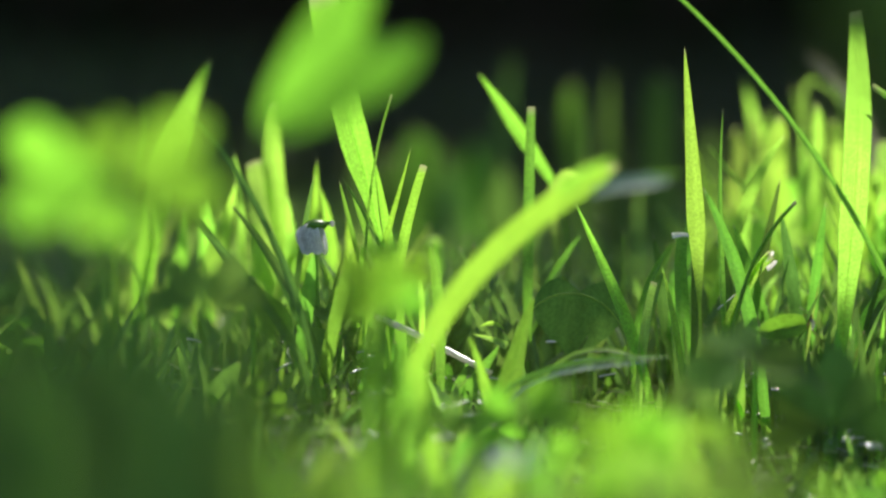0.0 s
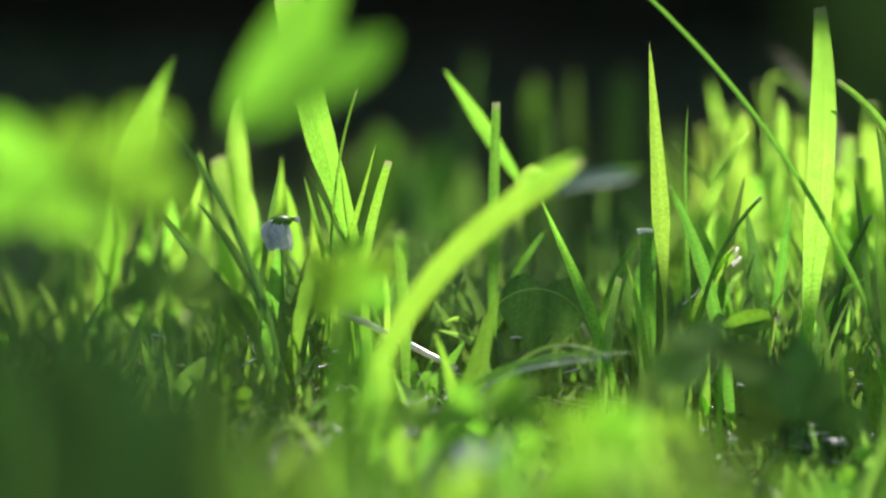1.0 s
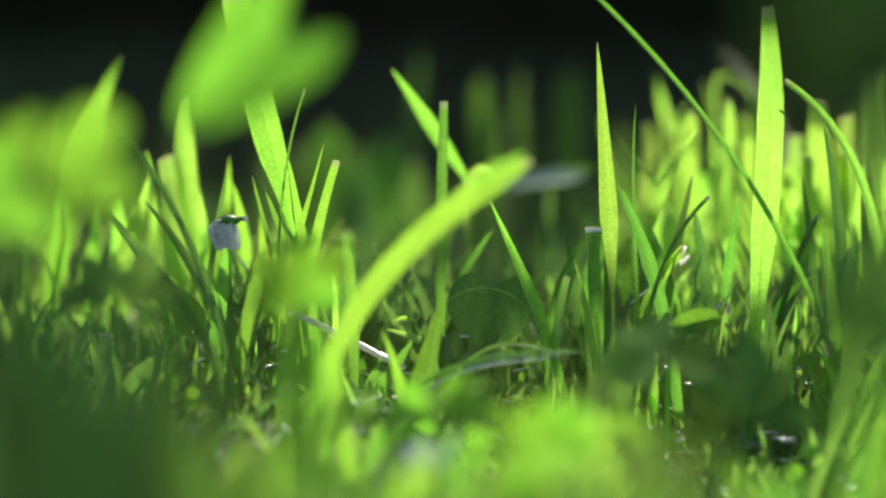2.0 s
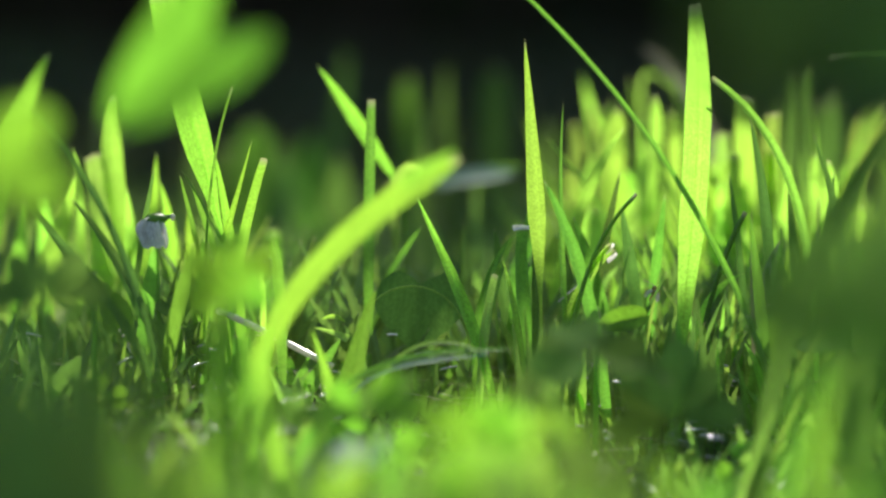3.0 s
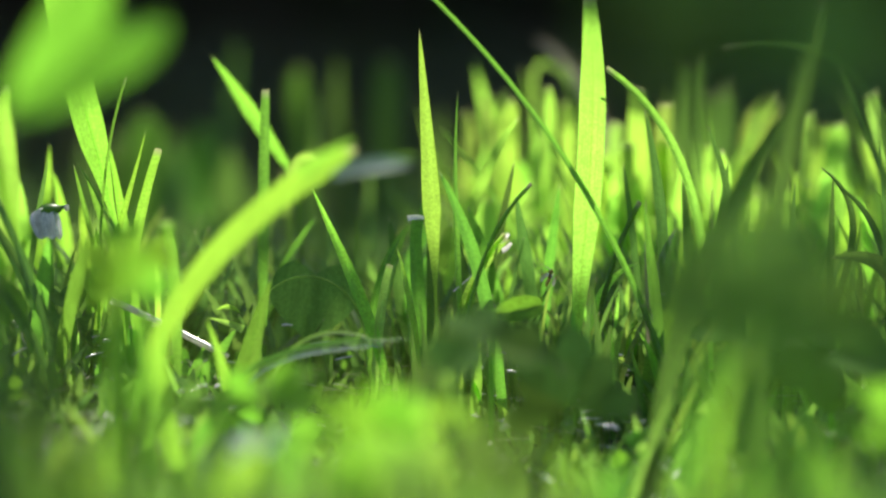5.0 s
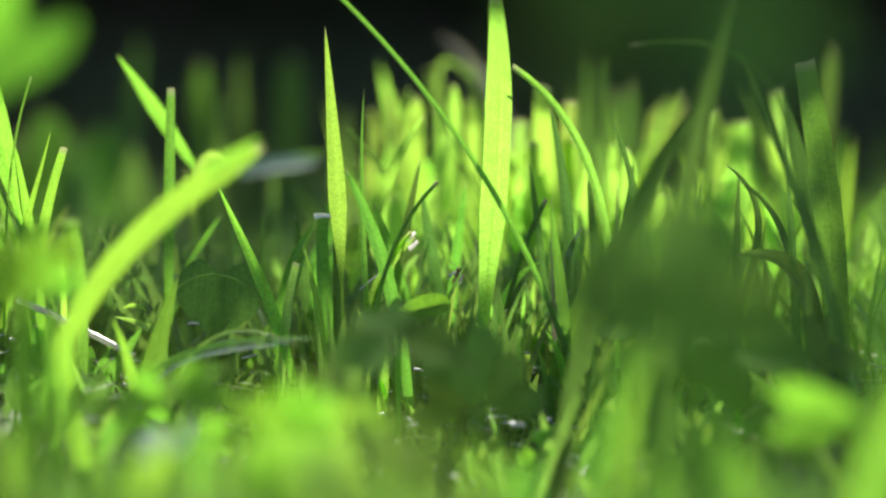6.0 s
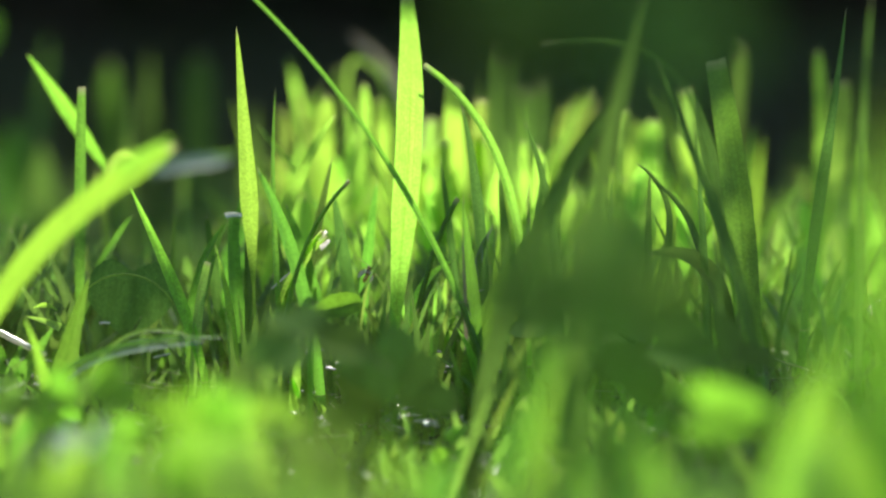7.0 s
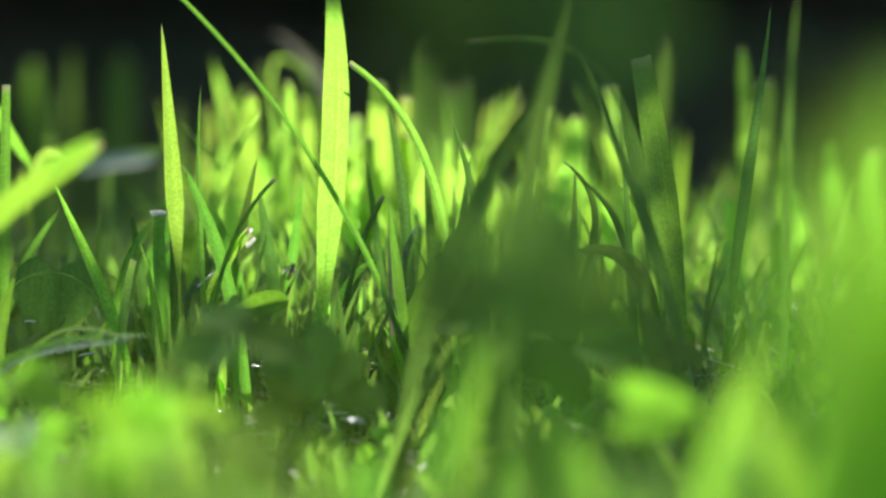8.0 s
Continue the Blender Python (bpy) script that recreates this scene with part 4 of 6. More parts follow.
grass_blade((-0.0034, 0.755, -0.0038), (0.1, 4, 13), (-0.2, -9, 17.5), (0.7, -15, 26.9), 7.78, "lance", "stem", face=-10, fold=0.12)
grass_blade((-0.0006, 0.750, -0.0041), (0.8, 3.2, 12.7), (1.1, -4.4, 21.5), (3.2, -15, 27.1), 4.29, "lance", "stem", face=-10, fold=0.12)
grass_blade((0.0163, 0.830, -0.0030), (0, 3.5, 14.6), (2.3, -5.4, 24.7), (-0.2, -15, 34.3), 3.15, "blunt", "vivid", face=10, fold=0.12)
grass_blade((0.0387, 0.807, -0.0030), (-3.9, -1.6, 13.4), (-6.3, -16.8, 22.4), (-5.4, -20, 37.6), 2.88, "blunt", "fresh", face=15, fold=0.12)
grass_blade((0.0367, 0.804, -0.0030), (-0.8, 1.3, 16.8), (-1.7, -22.6, 20.7), (-1.3, -30, 35.1), 2.51, "lance", "fresh", face=15, fold=0.12)
grass_blade((0.0404, 0.817, -0.0030), (0.3, 2.6, 17.9), (0.6, -22.2, 21.6), (-0.5, -30, 36.1), 2.37, "cut", "fresh", face=10, fold=0.12)
grass_blade((0.0339, 0.791, -0.0030), (0.8, -0.4, 16.2), (1, -24.4, 20), (-0.5, -32, 34.8), 2.65, "strap", "fresh", face=-12, fold=0.12)
grass_blade((0.0358, 0.789, -0.0030), (0.8, 3.9, 20.3), (1.6, -24.1, 23.3), (0.5, -32, 40.1), 2.82, "cut", "fresh", face=-12, fold=0.12)
grass_blade((0.0415, 0.790, -0.0030), (-1, 7.8, 27.3), (-1.9, -11.2, 38.7), (-3.2, -32, 51.1), 4.52, "cut", "fresh", face=-12, fold=0.12)
grass_blade((0.0336, 0.806, -0.0030), (-0.8, 4.2, 19.6), (-1.8, -21.3, 23.9), (-3.4, -32, 36.2), 3.60, "lance", "fresh", face=-12, fold=0.12)
grass_blade((0.0367, 0.810, -0.0030), (-0.2, 1.5, 17.3), (-1.4, 1.3, 33), (-1, -15, 42.7), 3.94, "cut", "pale", face=15, fold=0.12)
grass_blade((0.0455, 0.790, -0.0030), (-0.1, 1.4, 18.1), (-1.6, 1.3, 36), (-0.8, -15, 47.5), 3.62, "cut", "pale", face=10, fold=0.12)
grass_blade((0.0508, 0.814, -0.0030), (-2.2, 5.2, 21.2), (-5, -22.4, 24.2), (-5.8, -32, 39.7), 4.36, "cut", "fresh", face=-12, fold=0.12)
grass_blade((0.0490, 0.784, -0.0031), (-0.8, 6.6, 22.2), (-1.8, -18, 28.2), (-2.6, -32, 39.2), 2.80, "lance", "fresh", face=-12, fold=0.12)
grass_blade((0.0606, 0.790, -0.0030), (-3.4, 6.8, 22.7), (-8, -19.9, 26.1), (-8.9, -32, 40.4), 3.00, "strap", "fresh", face=-12, fold=0.12)
grass_blade((0.0553, 0.767, -0.0033), (-0.4, 7.6, 23.8), (0.1, -19.2, 26.4), (-2.5, -32, 40.2), 2.57, "blunt", "fresh", face=-12, fold=0.12)
grass_blade((0.0534, 0.740, -0.0048), (-1, 1.7, 15.6), (-2, 0.8, 28.8), (-3, -15, 35.6), 0.74, "strap", "dry", face=-20, fold=0.12)
grass_blade((0.0379, 0.705, -0.0107), (-0.2, 0, 13.5), (-0.7, 0, 27.1), (-0.8, 0, 40.6), 0.71, "strap", "dry", face=0, fold=0.12)
grass_blade((0.0716, 0.824, -0.0030), (-1.5, 3.8, 18.2), (-11.9, -6.9, 30.5), (-7.3, -15, 45.9), 1.38, "blunt", "pale", face=-20, fold=0.12)
grass_blade((0.0665, 0.820, -0.0030), (-0.5, 4.2, 18.6), (-4.9, -8.5, 32.1), (-0.6, -15, 48.2), 1.46, "strap", "pale", face=0, fold=0.12)
grass_blade((0.0612, 0.823, -0.0030), (0.7, 4.2, 19), (1.1, -9.2, 32.8), (6.9, -15, 48.9), 1.38, "lance", "pale", face=10, fold=0.12)
grass_blade((0.0640, 0.821, -0.0030), (0.1, 4.2, 18.8), (-3.5, -8.9, 32.9), (5.6, -15, 47.8), 1.37, "cut", "pale", face=15, fold=0.12)
grass_blade((0.0679, 0.854, -0.0030), (-0.1, 3.9, 17.6), (-6, -8.8, 31.5), (6.1, -15, 43.7), 1.33, "cut", "pale", face=10, fold=0.12)
grass_blade((0.0618, 0.826, -0.0030), (0.2, 3.2, 16.4), (3.1, -4.7, 29.9), (1.6, -15, 41.9), 1.29, "lance", "pale", face=10, fold=0.12)
grass_blade((0.0572, 0.779, -0.0031), (1.1, 3.5, 13.7), (4.8, -4.9, 21.7), (4.1, -15, 29.6), 2.78, "blunt", "fresh", face=10, fold=0.12)
grass_blade((0.0763, 0.810, -0.0030), (-0.4, 1, 17.1), (-1.7, 2, 35.3), (-2, -15, 45.1), 3.13, "cut", "pale", face=15, fold=0.12)
grass_blade((0.0858, 0.807, -0.0030), (-0.8, 3.1, 16.9), (-6.8, -4.1, 30.5), (-5.4, -15, 43), 4.86, "blunt", "fresh", face=10, fold=0.12)
grass_blade((0.0745, 0.823, -0.0030), (0.5, 1.8, 16.3), (5.9, -0.1, 32.7), (4.3, -15, 42.4), 3.12, "blunt", "fresh", face=-10, fold=0.12)
grass_blade((0.0726, 0.794, -0.0030), (0.9, 2.3, 14.1), (4.1, -1.6, 27.1), (4.5, -15, 33.9), 2.30, "blunt", "fresh", face=0, fold=0.12)
grass_blade((0.0771, 0.785, -0.0030), (-1.5, 2.8, 14.7), (-9.2, -2.8, 25.6), (-7.4, -15, 34.2), 1.93, "strap", "vivid", face=-20, fold=0.12)
grass_blade((0.0719, 0.766, -0.0032), (-1.3, 2.6, 14.1), (-7.8, -1.8, 25.3), (-5.7, -15, 32.1), 1.88, "blunt", "vivid", face=-20, fold=0.12)
grass_blade((0.0776, 0.755, -0.0035), (0, 2.8, 14.5), (0.1, -1.9, 25.3), (0.1, -15, 32.4), 2.59, "lance", "vivid", face=-10, fold=0.12)
grass_blade((0.0829, 0.755, -0.0034), (-0.9, 3.8, 14.5), (0.2, -5.6, 23.3), (-4.6, -15, 31.8), 2.38, "strap", "vivid", face=10, fold=0.12)
grass_blade((0.0917, 0.797, -0.0030), (-1.1, 3.1, 18.8), (-3.1, -3.5, 35.1), (-6.1, -15, 49.5), 3.02, "cut", "pale", face=-10, fold=0.12)
grass_blade((0.0978, 0.770, -0.0031), (-4, 2.8, 17.5), (-10.6, -2.1, 30.6), (-16.7, -15, 41.5), 2.23, "blunt", "fresh", face=0, fold=0.12)
grass_blade((0.0935, 0.735, -0.0041), (-2.9, 5.1, 20.5), (-8.3, -10.6, 31.8), (-13, -15, 50.1), 4.00, "strap", "pale", face=10, fold=0.12)
grass_blade((0.1078, 0.882, -0.0030), (-0.1, 3, 20.6), (-0.8, -2.9, 39.2), (-0.6, -15, 55.9), 3.35, "blunt", "deep", face=0, fold=0.12)
grass_blade((0.1171, 0.806, -0.0030), (-1.1, 1.6, 21.3), (0.3, 1, 41.5), (-3.7, -15, 56.9), 2.77, "blunt", "fresh", face=10, fold=0.12)
grass_blade((0.1144, 0.803, -0.0030), (0.3, 2.5, 19.1), (6.6, -1.5, 36.3), (3.2, -15, 50.3), 5.29, "cut", "pale", face=0, fold=0.12)
grass_blade((0.1291, 0.823, -0.0030), (-0.7, 3.1, 14.9), (-2.9, -8, 25.7), (-4.1, -15, 37.5), 3.53, "strap", "stem", face=10, fold=0.12)
grass_blade((0.1302, 0.801, -0.0030), (-1.4, 2.7, 12), (-4.5, -7.1, 20.1), (-7.6, -15, 27.1), 4.58, "cut", "fresh", face=15, fold=0.12)
grass_blade((0.1451, 0.825, -0.0030), (-2, 2.2, 14.6), (-9.8, -8.5, 24.4), (-9.9, -15, 36.8), 4.48, "strap", "stem", face=0, fold=0.12)
grass_blade((0.1225, 0.787, -0.0030), (-1.3, -2, 8.7), (-3.2, -9.9, 15.4), (-4.4, -15, 22.9), 3.60, "blunt", "stem", face=15, fold=0.12)
grass_blade((0.1149, 0.783, -0.0030), (-2.4, 3.4, 13.7), (-5.6, -3.9, 21.1), (-7.6, -15, 27.7), 2.46, "blunt", "vivid", face=15, fold=0.12)
grass_blade((0.1517, 0.828, -0.0030), (-1.5, 1.8, 13.5), (-8.7, -8.3, 23.1), (-6.7, -15, 34.3), 4.74, "cut", "stem", face=10, fold=0.12)
grass_blade((0.0340, 0.720, -0.0082), (0.4, 0, 7.4), (-0.4, 0, 14.9), (1, 0, 22.3), 1.65, "lance", "fresh", face=0, fold=0.12)
grass_blade((0.0313, 0.720, -0.0083), (0.3, 0, 6.8), (1.2, 0, 13.5), (1.7, 0, 20.2), 1.24, "lance", "fresh", face=0, fold=0.12)
grass_blade((0.0340, 0.720, -0.0082), (0.8, 0, 5.2), (0.9, 0, 10.5), (2.6, 0, 15.5), 1.44, "lance", "fresh", face=-10, fold=0.12)
grass_blade((0.0390, 0.720, -0.0081), (0.4, 0, 6), (-0.4, 0, 12.1), (1.2, 0, 17.9), 1.65, "lance", "vivid", face=0, fold=0.12)
grass_blade((0.0446, 0.720, -0.0079), (-0.9, 0, 7.3), (-2, 0, 14.7), (-2.9, 0, 21.9), 1.65, "lance", "vivid", face=-20, fold=0.12)
grass_blade((0.0660, 0.720, -0.0066), (-0.5, 0, 6.5), (0.2, 0, 13.2), (-1.4, 0, 19.5), 1.44, "lance", "fresh", face=-20, fold=0.12)
grass_blade((0.0742, 0.720, -0.0061), (-0.1, 0, 5.6), (-1.3, 0, 11.4), (-0.7, 0, 16.9), 1.24, "lance", "fresh", face=-20, fold=0.12)
grass_blade((0.0757, 0.720, -0.0059), (0.4, 0, 5.6), (-0.1, 0, 11.2), (0.9, 0, 16.7), 1.24, "lance", "vivid", face=15, fold=0.12)
grass_blade((0.0451, 0.720, -0.0078), (0, 0, 10), (-1.5, 0, 20.2), (-0.5, 0, 30.1), 2.06, "lance", "vivid", face=15, fold=0.12)
grass_blade((0.0277, 0.720, -0.0084), (-0.7, 0, 7.1), (-0.1, 0, 14.4), (-1.9, 0, 21.4), 1.44, "lance", "fresh", face=-20, fold=0.12)
grass_blade((0.0258, 0.720, -0.0084), (-0.2, 0, 4.7), (-1.3, 0, 9.4), (-1.3, 0, 14.2), 1.85, "lance", "fresh", face=10, fold=0.12)
grass_blade((0.0850, 0.720, -0.0054), (-0.5, 0, 6.4), (-0.4, 0, 12.9), (-1.4, 0, 19.3), 1.65, "lance", "fresh", face=0, fold=0.12)
grass_blade((0.0693, 0.720, -0.0064), (0.2, 0, 6.1), (-1.5, 0, 12.4), (-0.1, 0, 18.3), 1.24, "lance", "vivid", face=10, fold=0.12)
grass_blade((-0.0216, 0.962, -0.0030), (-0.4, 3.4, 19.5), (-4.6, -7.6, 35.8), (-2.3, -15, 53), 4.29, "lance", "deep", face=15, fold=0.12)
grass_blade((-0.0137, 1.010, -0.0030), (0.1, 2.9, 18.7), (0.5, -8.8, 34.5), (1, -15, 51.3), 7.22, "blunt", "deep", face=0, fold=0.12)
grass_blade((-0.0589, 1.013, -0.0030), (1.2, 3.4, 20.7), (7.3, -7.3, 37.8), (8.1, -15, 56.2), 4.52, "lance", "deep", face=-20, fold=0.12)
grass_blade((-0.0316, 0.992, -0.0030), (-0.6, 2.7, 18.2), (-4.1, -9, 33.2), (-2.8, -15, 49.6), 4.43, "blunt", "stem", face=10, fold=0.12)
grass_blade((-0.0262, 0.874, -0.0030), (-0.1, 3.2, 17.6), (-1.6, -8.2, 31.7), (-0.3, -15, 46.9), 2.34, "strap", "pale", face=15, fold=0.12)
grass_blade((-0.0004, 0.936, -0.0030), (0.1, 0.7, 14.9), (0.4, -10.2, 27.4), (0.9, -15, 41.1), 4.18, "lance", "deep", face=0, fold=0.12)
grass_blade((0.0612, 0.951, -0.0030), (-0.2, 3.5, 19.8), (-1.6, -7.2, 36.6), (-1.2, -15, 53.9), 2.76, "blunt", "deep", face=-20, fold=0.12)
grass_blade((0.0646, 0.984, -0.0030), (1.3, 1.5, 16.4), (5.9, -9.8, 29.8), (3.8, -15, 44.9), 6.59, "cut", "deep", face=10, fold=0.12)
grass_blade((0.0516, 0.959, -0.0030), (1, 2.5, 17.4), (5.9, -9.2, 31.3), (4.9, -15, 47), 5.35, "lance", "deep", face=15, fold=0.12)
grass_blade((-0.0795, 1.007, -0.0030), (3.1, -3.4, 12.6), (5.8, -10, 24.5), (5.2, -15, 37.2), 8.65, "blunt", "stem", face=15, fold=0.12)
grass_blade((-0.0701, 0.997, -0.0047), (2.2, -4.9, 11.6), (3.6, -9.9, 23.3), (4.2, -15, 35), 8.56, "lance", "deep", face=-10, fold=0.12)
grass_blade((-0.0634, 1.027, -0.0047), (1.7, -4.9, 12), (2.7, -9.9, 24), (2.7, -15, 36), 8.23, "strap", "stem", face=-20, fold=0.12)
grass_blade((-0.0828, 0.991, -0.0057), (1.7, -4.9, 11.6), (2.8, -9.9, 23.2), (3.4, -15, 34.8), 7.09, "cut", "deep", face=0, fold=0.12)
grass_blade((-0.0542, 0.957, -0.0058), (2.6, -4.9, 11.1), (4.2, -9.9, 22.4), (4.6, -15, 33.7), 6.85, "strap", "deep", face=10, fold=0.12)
grass_blade((-0.0548, 0.7198, -0.0047), (-0.9, 3.7, 16.6), (-5.1, -10, 27), (-8.1, -18, 39.4), 1.29, "strap", "stem", fold=0.12)
grass_blade((-0.0606, 0.7198, -0.0044), (-0.6, 4.2, 17.1), (-2.5, -7.5, 28.5), (-4.3, -18, 40.2), 0.96, "strap", "stem", face=-5, fold=0.12)
grass_blade((-0.0761, 0.7132, -0.0041), (1.1, 4.1, 17.7), (4.1, -6.1, 29.9), (7.4, -18, 41.2), 1.11, "strap", "deep", fold=0.12)
grass_blade((-0.0451, 0.68, -0.0074), (-0.1, 3.1, 16.4), (-0.2, -1.9, 28.6), (-0.4, -18, 34.7), 1.82, "strap", "stem", face=10, fold=0.12)
grass_blade((-0.0502, 0.7, -0.0063), (0.3, 3.8, 15), (0.7, -4.2, 23), (1.1, -18, 27.4), 1.09, "strap", "fresh", face=-5, fold=0.12)
grass_blade((-0.0716, 0.693, -0.0048), (0.7, 3.4, 13.7), (3.1, -10.6, 20.3), (4.9, -18, 29.6), 2.63, "strap", "stem", face=-5, fold=0.12)
grass_blade((-0.0662, 0.68, -0.0054), (1, 3.1, 14.2), (4.8, -11, 21.6), (7.4, -18, 31.7), 2.58, "strap", "stem", face=-20, fold=0.12)
grass_blade((0.039, 0.87, -0.003), (-2.6, -0, 20.4), (3, 0, 46.9), (-18.1, 0, 58.8), 3.24, "strap", "dry", face=20)
grass_blade((-0.125, 1, -0.003), (-0.2, -0, 13.8), (-1.6, 0, 27.6), (-2.6, 0, 41.4), 5.72, "strap", "deep", fold=0.12)
grass_blade((-0.0825, 0.95, -0.003), (-0.2, -0, 10.8), (-1.5, 0, 21.4), (-2.8, 0, 32.1), 5.44, "strap", "deep", fold=0.12)
grass_blade((-0.0676, 0.98, -0.003), (0.3, -0, 9.4), (2.1, 0, 18.7), (3.2, 0, 28.1), 8.41, "strap", "deep", fold=0.12)
grass_blade((-0.0061, 0.72, -0.0077), (-0.4, 1.3, 12.2), (-1.3, -0.7, 23.5), (-2.9, -8, 33.4), 2.06, "strap", "deep", face=20, fold=0.12)
grass_blade((-0.0071, 0.72, -0.0078), (0.4, 1.9, 14.4), (3, -3.5, 27.5), (5.3, -8, 40.6), 1.44, "strap", "stem", fold=0.12)
grass_blade((0.0138, 0.72, -0.0084), (-0.9, 1.8, 13.4), (-4.4, -2.4, 25), (-8.5, -8, 36.2), 2.27, "strap", "stem", fold=0.12)
grass_blade((0.0076, 0.72, -0.0083), (0.5, 1.9, 15.7), (3.3, -3, 30), (6.2, -8, 44.3), 1.85, "strap", "deep", face=-30, fold=0.12)
grass_blade((0.0185, 0.72, -0.0085), (-0.4, 1.8, 13.7), (-2.4, -2.7, 26.1), (-4.6, -8, 38.3), 2.47, "strap", "deep", face=10, fold=0.12)
grass_blade((0.0186, 0.72, -0.0085), (0.3, 1.9, 14.3), (1.8, -3.1, 27.3), (3.3, -8, 40.3), 1.85, "strap", "stem", fold=0.12)
grass_blade((0.0067, 0.72, -0.0082), (-0.5, 1.5, 11.7), (-1.7, -1.2, 22.4), (-3.7, -8, 31.9), 2.27, "strap", "deep", face=20, fold=0.12)
grass_blade((0.0379, 0.72, -0.0082), (-0.5, 1.7, 15.5), (-2.3, -2.1, 30), (-4.6, -8, 44.1), 1.44, "strap", "deep", face=20, fold=0.12)
grass_blade((0.0475, 0.72, -0.0077), (-0.3, 1.8, 14.4), (-1.8, -2.5, 27.6), (-3.5, -8, 40.6), 1.85, "strap", "deep", fold=0.12)
grass_blade((0.05, 0.72, -0.0075), (0.2, 1.9, 15.2), (1.2, -3.1, 29.4), (2.3, -8, 43.5), 1.65, "strap", "deep", fold=0.12)

# blades near the lens, out of focus
grass_blade((-0.0055, 0.520, -0.0094), (-0.4, 0, 8.6), (1.2, 0, 17.6), (-2.3, 0, 25.8), 3.87, "lance", "fresh", fold=0.1)
grass_blade((-0.0083, 0.520, -0.0092), (-0.8, 0, 7.6), (-0.2, 0, 15.8), (-4.7, 0, 22.5), 2.98, "lance", "vivid", fold=0.1)
grass_blade((-0.0031, 0.520, -0.0096), (0.7, 0, 7.6), (-0.6, 0, 15.7), (3, 0, 22.6), 3.87, "lance", "fresh", fold=0.1)
grass_blade((-0.0080, 0.530, -0.0124), (0.1, 0, 9.6), (-0.9, 0, 19.2), (2.2, 0, 28.5), 3.94, "lance", "fresh", fold=0.1)
grass_blade((0.0088, 0.580, -0.0240), (-2.2, 0, 11.5), (-3.1, 0, 23.5), (-8.3, 0, 34.2), 2.16, "strap", "pale", fold=0.1)
grass_blade((-0.0054, 0.550, -0.0193), (1.2, 0, 10.4), (0.6, 0, 21.1), (4.3, 0, 31), 2.83, "lance", "fresh", fold=0.1)
grass_blade((-0.0349, 0.600, 0.0018), (5.1, 0, 3.9), (11.2, 0, 5.9), (17.3, 0, 7.8), 3.43, "lance", "deep", fold=0.1)
grass_blade((0.0644, 0.470, -0.0030), (0.1, 0, 9.6), (-2.7, 0, 19.8), (4.7, 0, 27.5), 4.03, "lance", "vivid", fold=0.1)
grass_blade((0.0594, 0.460, -0.0030), (0.5, 0, 7.8), (0.8, 0, 15.8), (4, 0, 23.1), 2.63, "lance", "vivid", fold=0.1)
grass_blade((0.0702, 0.440, -0.0030), (-2.9, 3.7, 12.9), (-7.4, -7, 18.6), (-11.8, -14, 26.8), 3.53, "lance", "vivid", fold=0.1)
grass_blade((0.0673, 0.450, -0.0030), (1, 3.4, 11.8), (2.7, -6.6, 17.3), (4.1, -14, 24.4), 3.22, "lance", "vivid", fold=0.1)
grass_blade((0.0527, 0.520, -0.0090), (-0.5, 0, 6), (-0.8, 0, 12.1), (-3.8, 0, 17.5), 5.21, "lance", "stem", fold=0.1)
grass_blade((0.0413, 0.520, -0.0096), (0.1, 0, 5.1), (1.4, 0, 10.1), (0.7, 0, 15.2), 4.46, "lance", "stem", fold=0.1)
grass_blade((0.0309, 0.630, -0.0191), (2, 0, 12.2), (8.2, 0, 23.2), (14.4, 0, 33.7), 0.72, "strap", "pale", fold=0.1)
grass_blade((0.0402, 0.560, -0.0232), (0.3, 0, 13.8), (0.4, 0, 27.7), (1.6, 0, 41.5), 1.44, "lance", "stem", fold=0.1)
grass_blade((0.0294, 0.620, -0.0204), (0.9, 0, 8.6), (4.4, 0, 16.4), (7.6, 0, 24.3), 0.71, "strap", "pale", fold=0.1)
grass_blade((0.0326, 0.630, -0.0190), (1.3, 0, 8.7), (5.7, 0, 16.5), (9.1, 0, 24.5), 0.72, "strap", "pale", fold=0.1)
grass_blade((-0.0477, 0.570, -0.0117), (0.4, 0, 14.8), (-0.1, 0, 29.6), (1.9, 0, 44.3), 2.45, "lance", "vivid", fold=0.1)
grass_blade((-0.0435, 0.600, -0.0116), (0.3, 0, 10.3), (-4.4, 0, 20.7), (-0.3, 0, 30.6), 3.95, "lance", "vivid", fold=0.1)
grass_blade((-0.0401, 0.610, -0.0117), (-0.7, 0, 10.3), (-6.4, 0, 20), (-0.9, 0, 29.8), 3.49, "lance", "vivid", fold=0.1)
grass_blade((-0.0342, 0.660, -0.0100), (-0.6, 0, 7.5), (-1.7, 0, 15.1), (-4.9, 0, 22), 1.89, "lance", "vivid", fold=0.1)
grass_blade((0.0300, 0.500, -0.0030), (0.4, 0, 9.5), (3, 0, 18.5), (7.3, 0, 26.9), 2.58, "lance", "stem", fold=0.1)
grass_blade((0.0357, 0.520, -0.0100), (0, 0, 10.2), (-0.1, 0, 20.5), (4.6, 0, 29.8), 1.64, "lance", "vivid", fold=0.1)
grass_blade((0.0439, 0.285, -0.0030), (-0.7, 1.5, 20.9), (-1.9, -0.2, 41.1), (-3.5, -10, 59.9), 4.49, "lance", "stem", fold=0.05)
grass_blade((0.0456, 0.285, -0.0030), (-0.8, 0.8, 20), (-1.7, 1.2, 40.1), (-3.6, -10, 57.5), 4.08, "lance", "stem", fold=0.05)
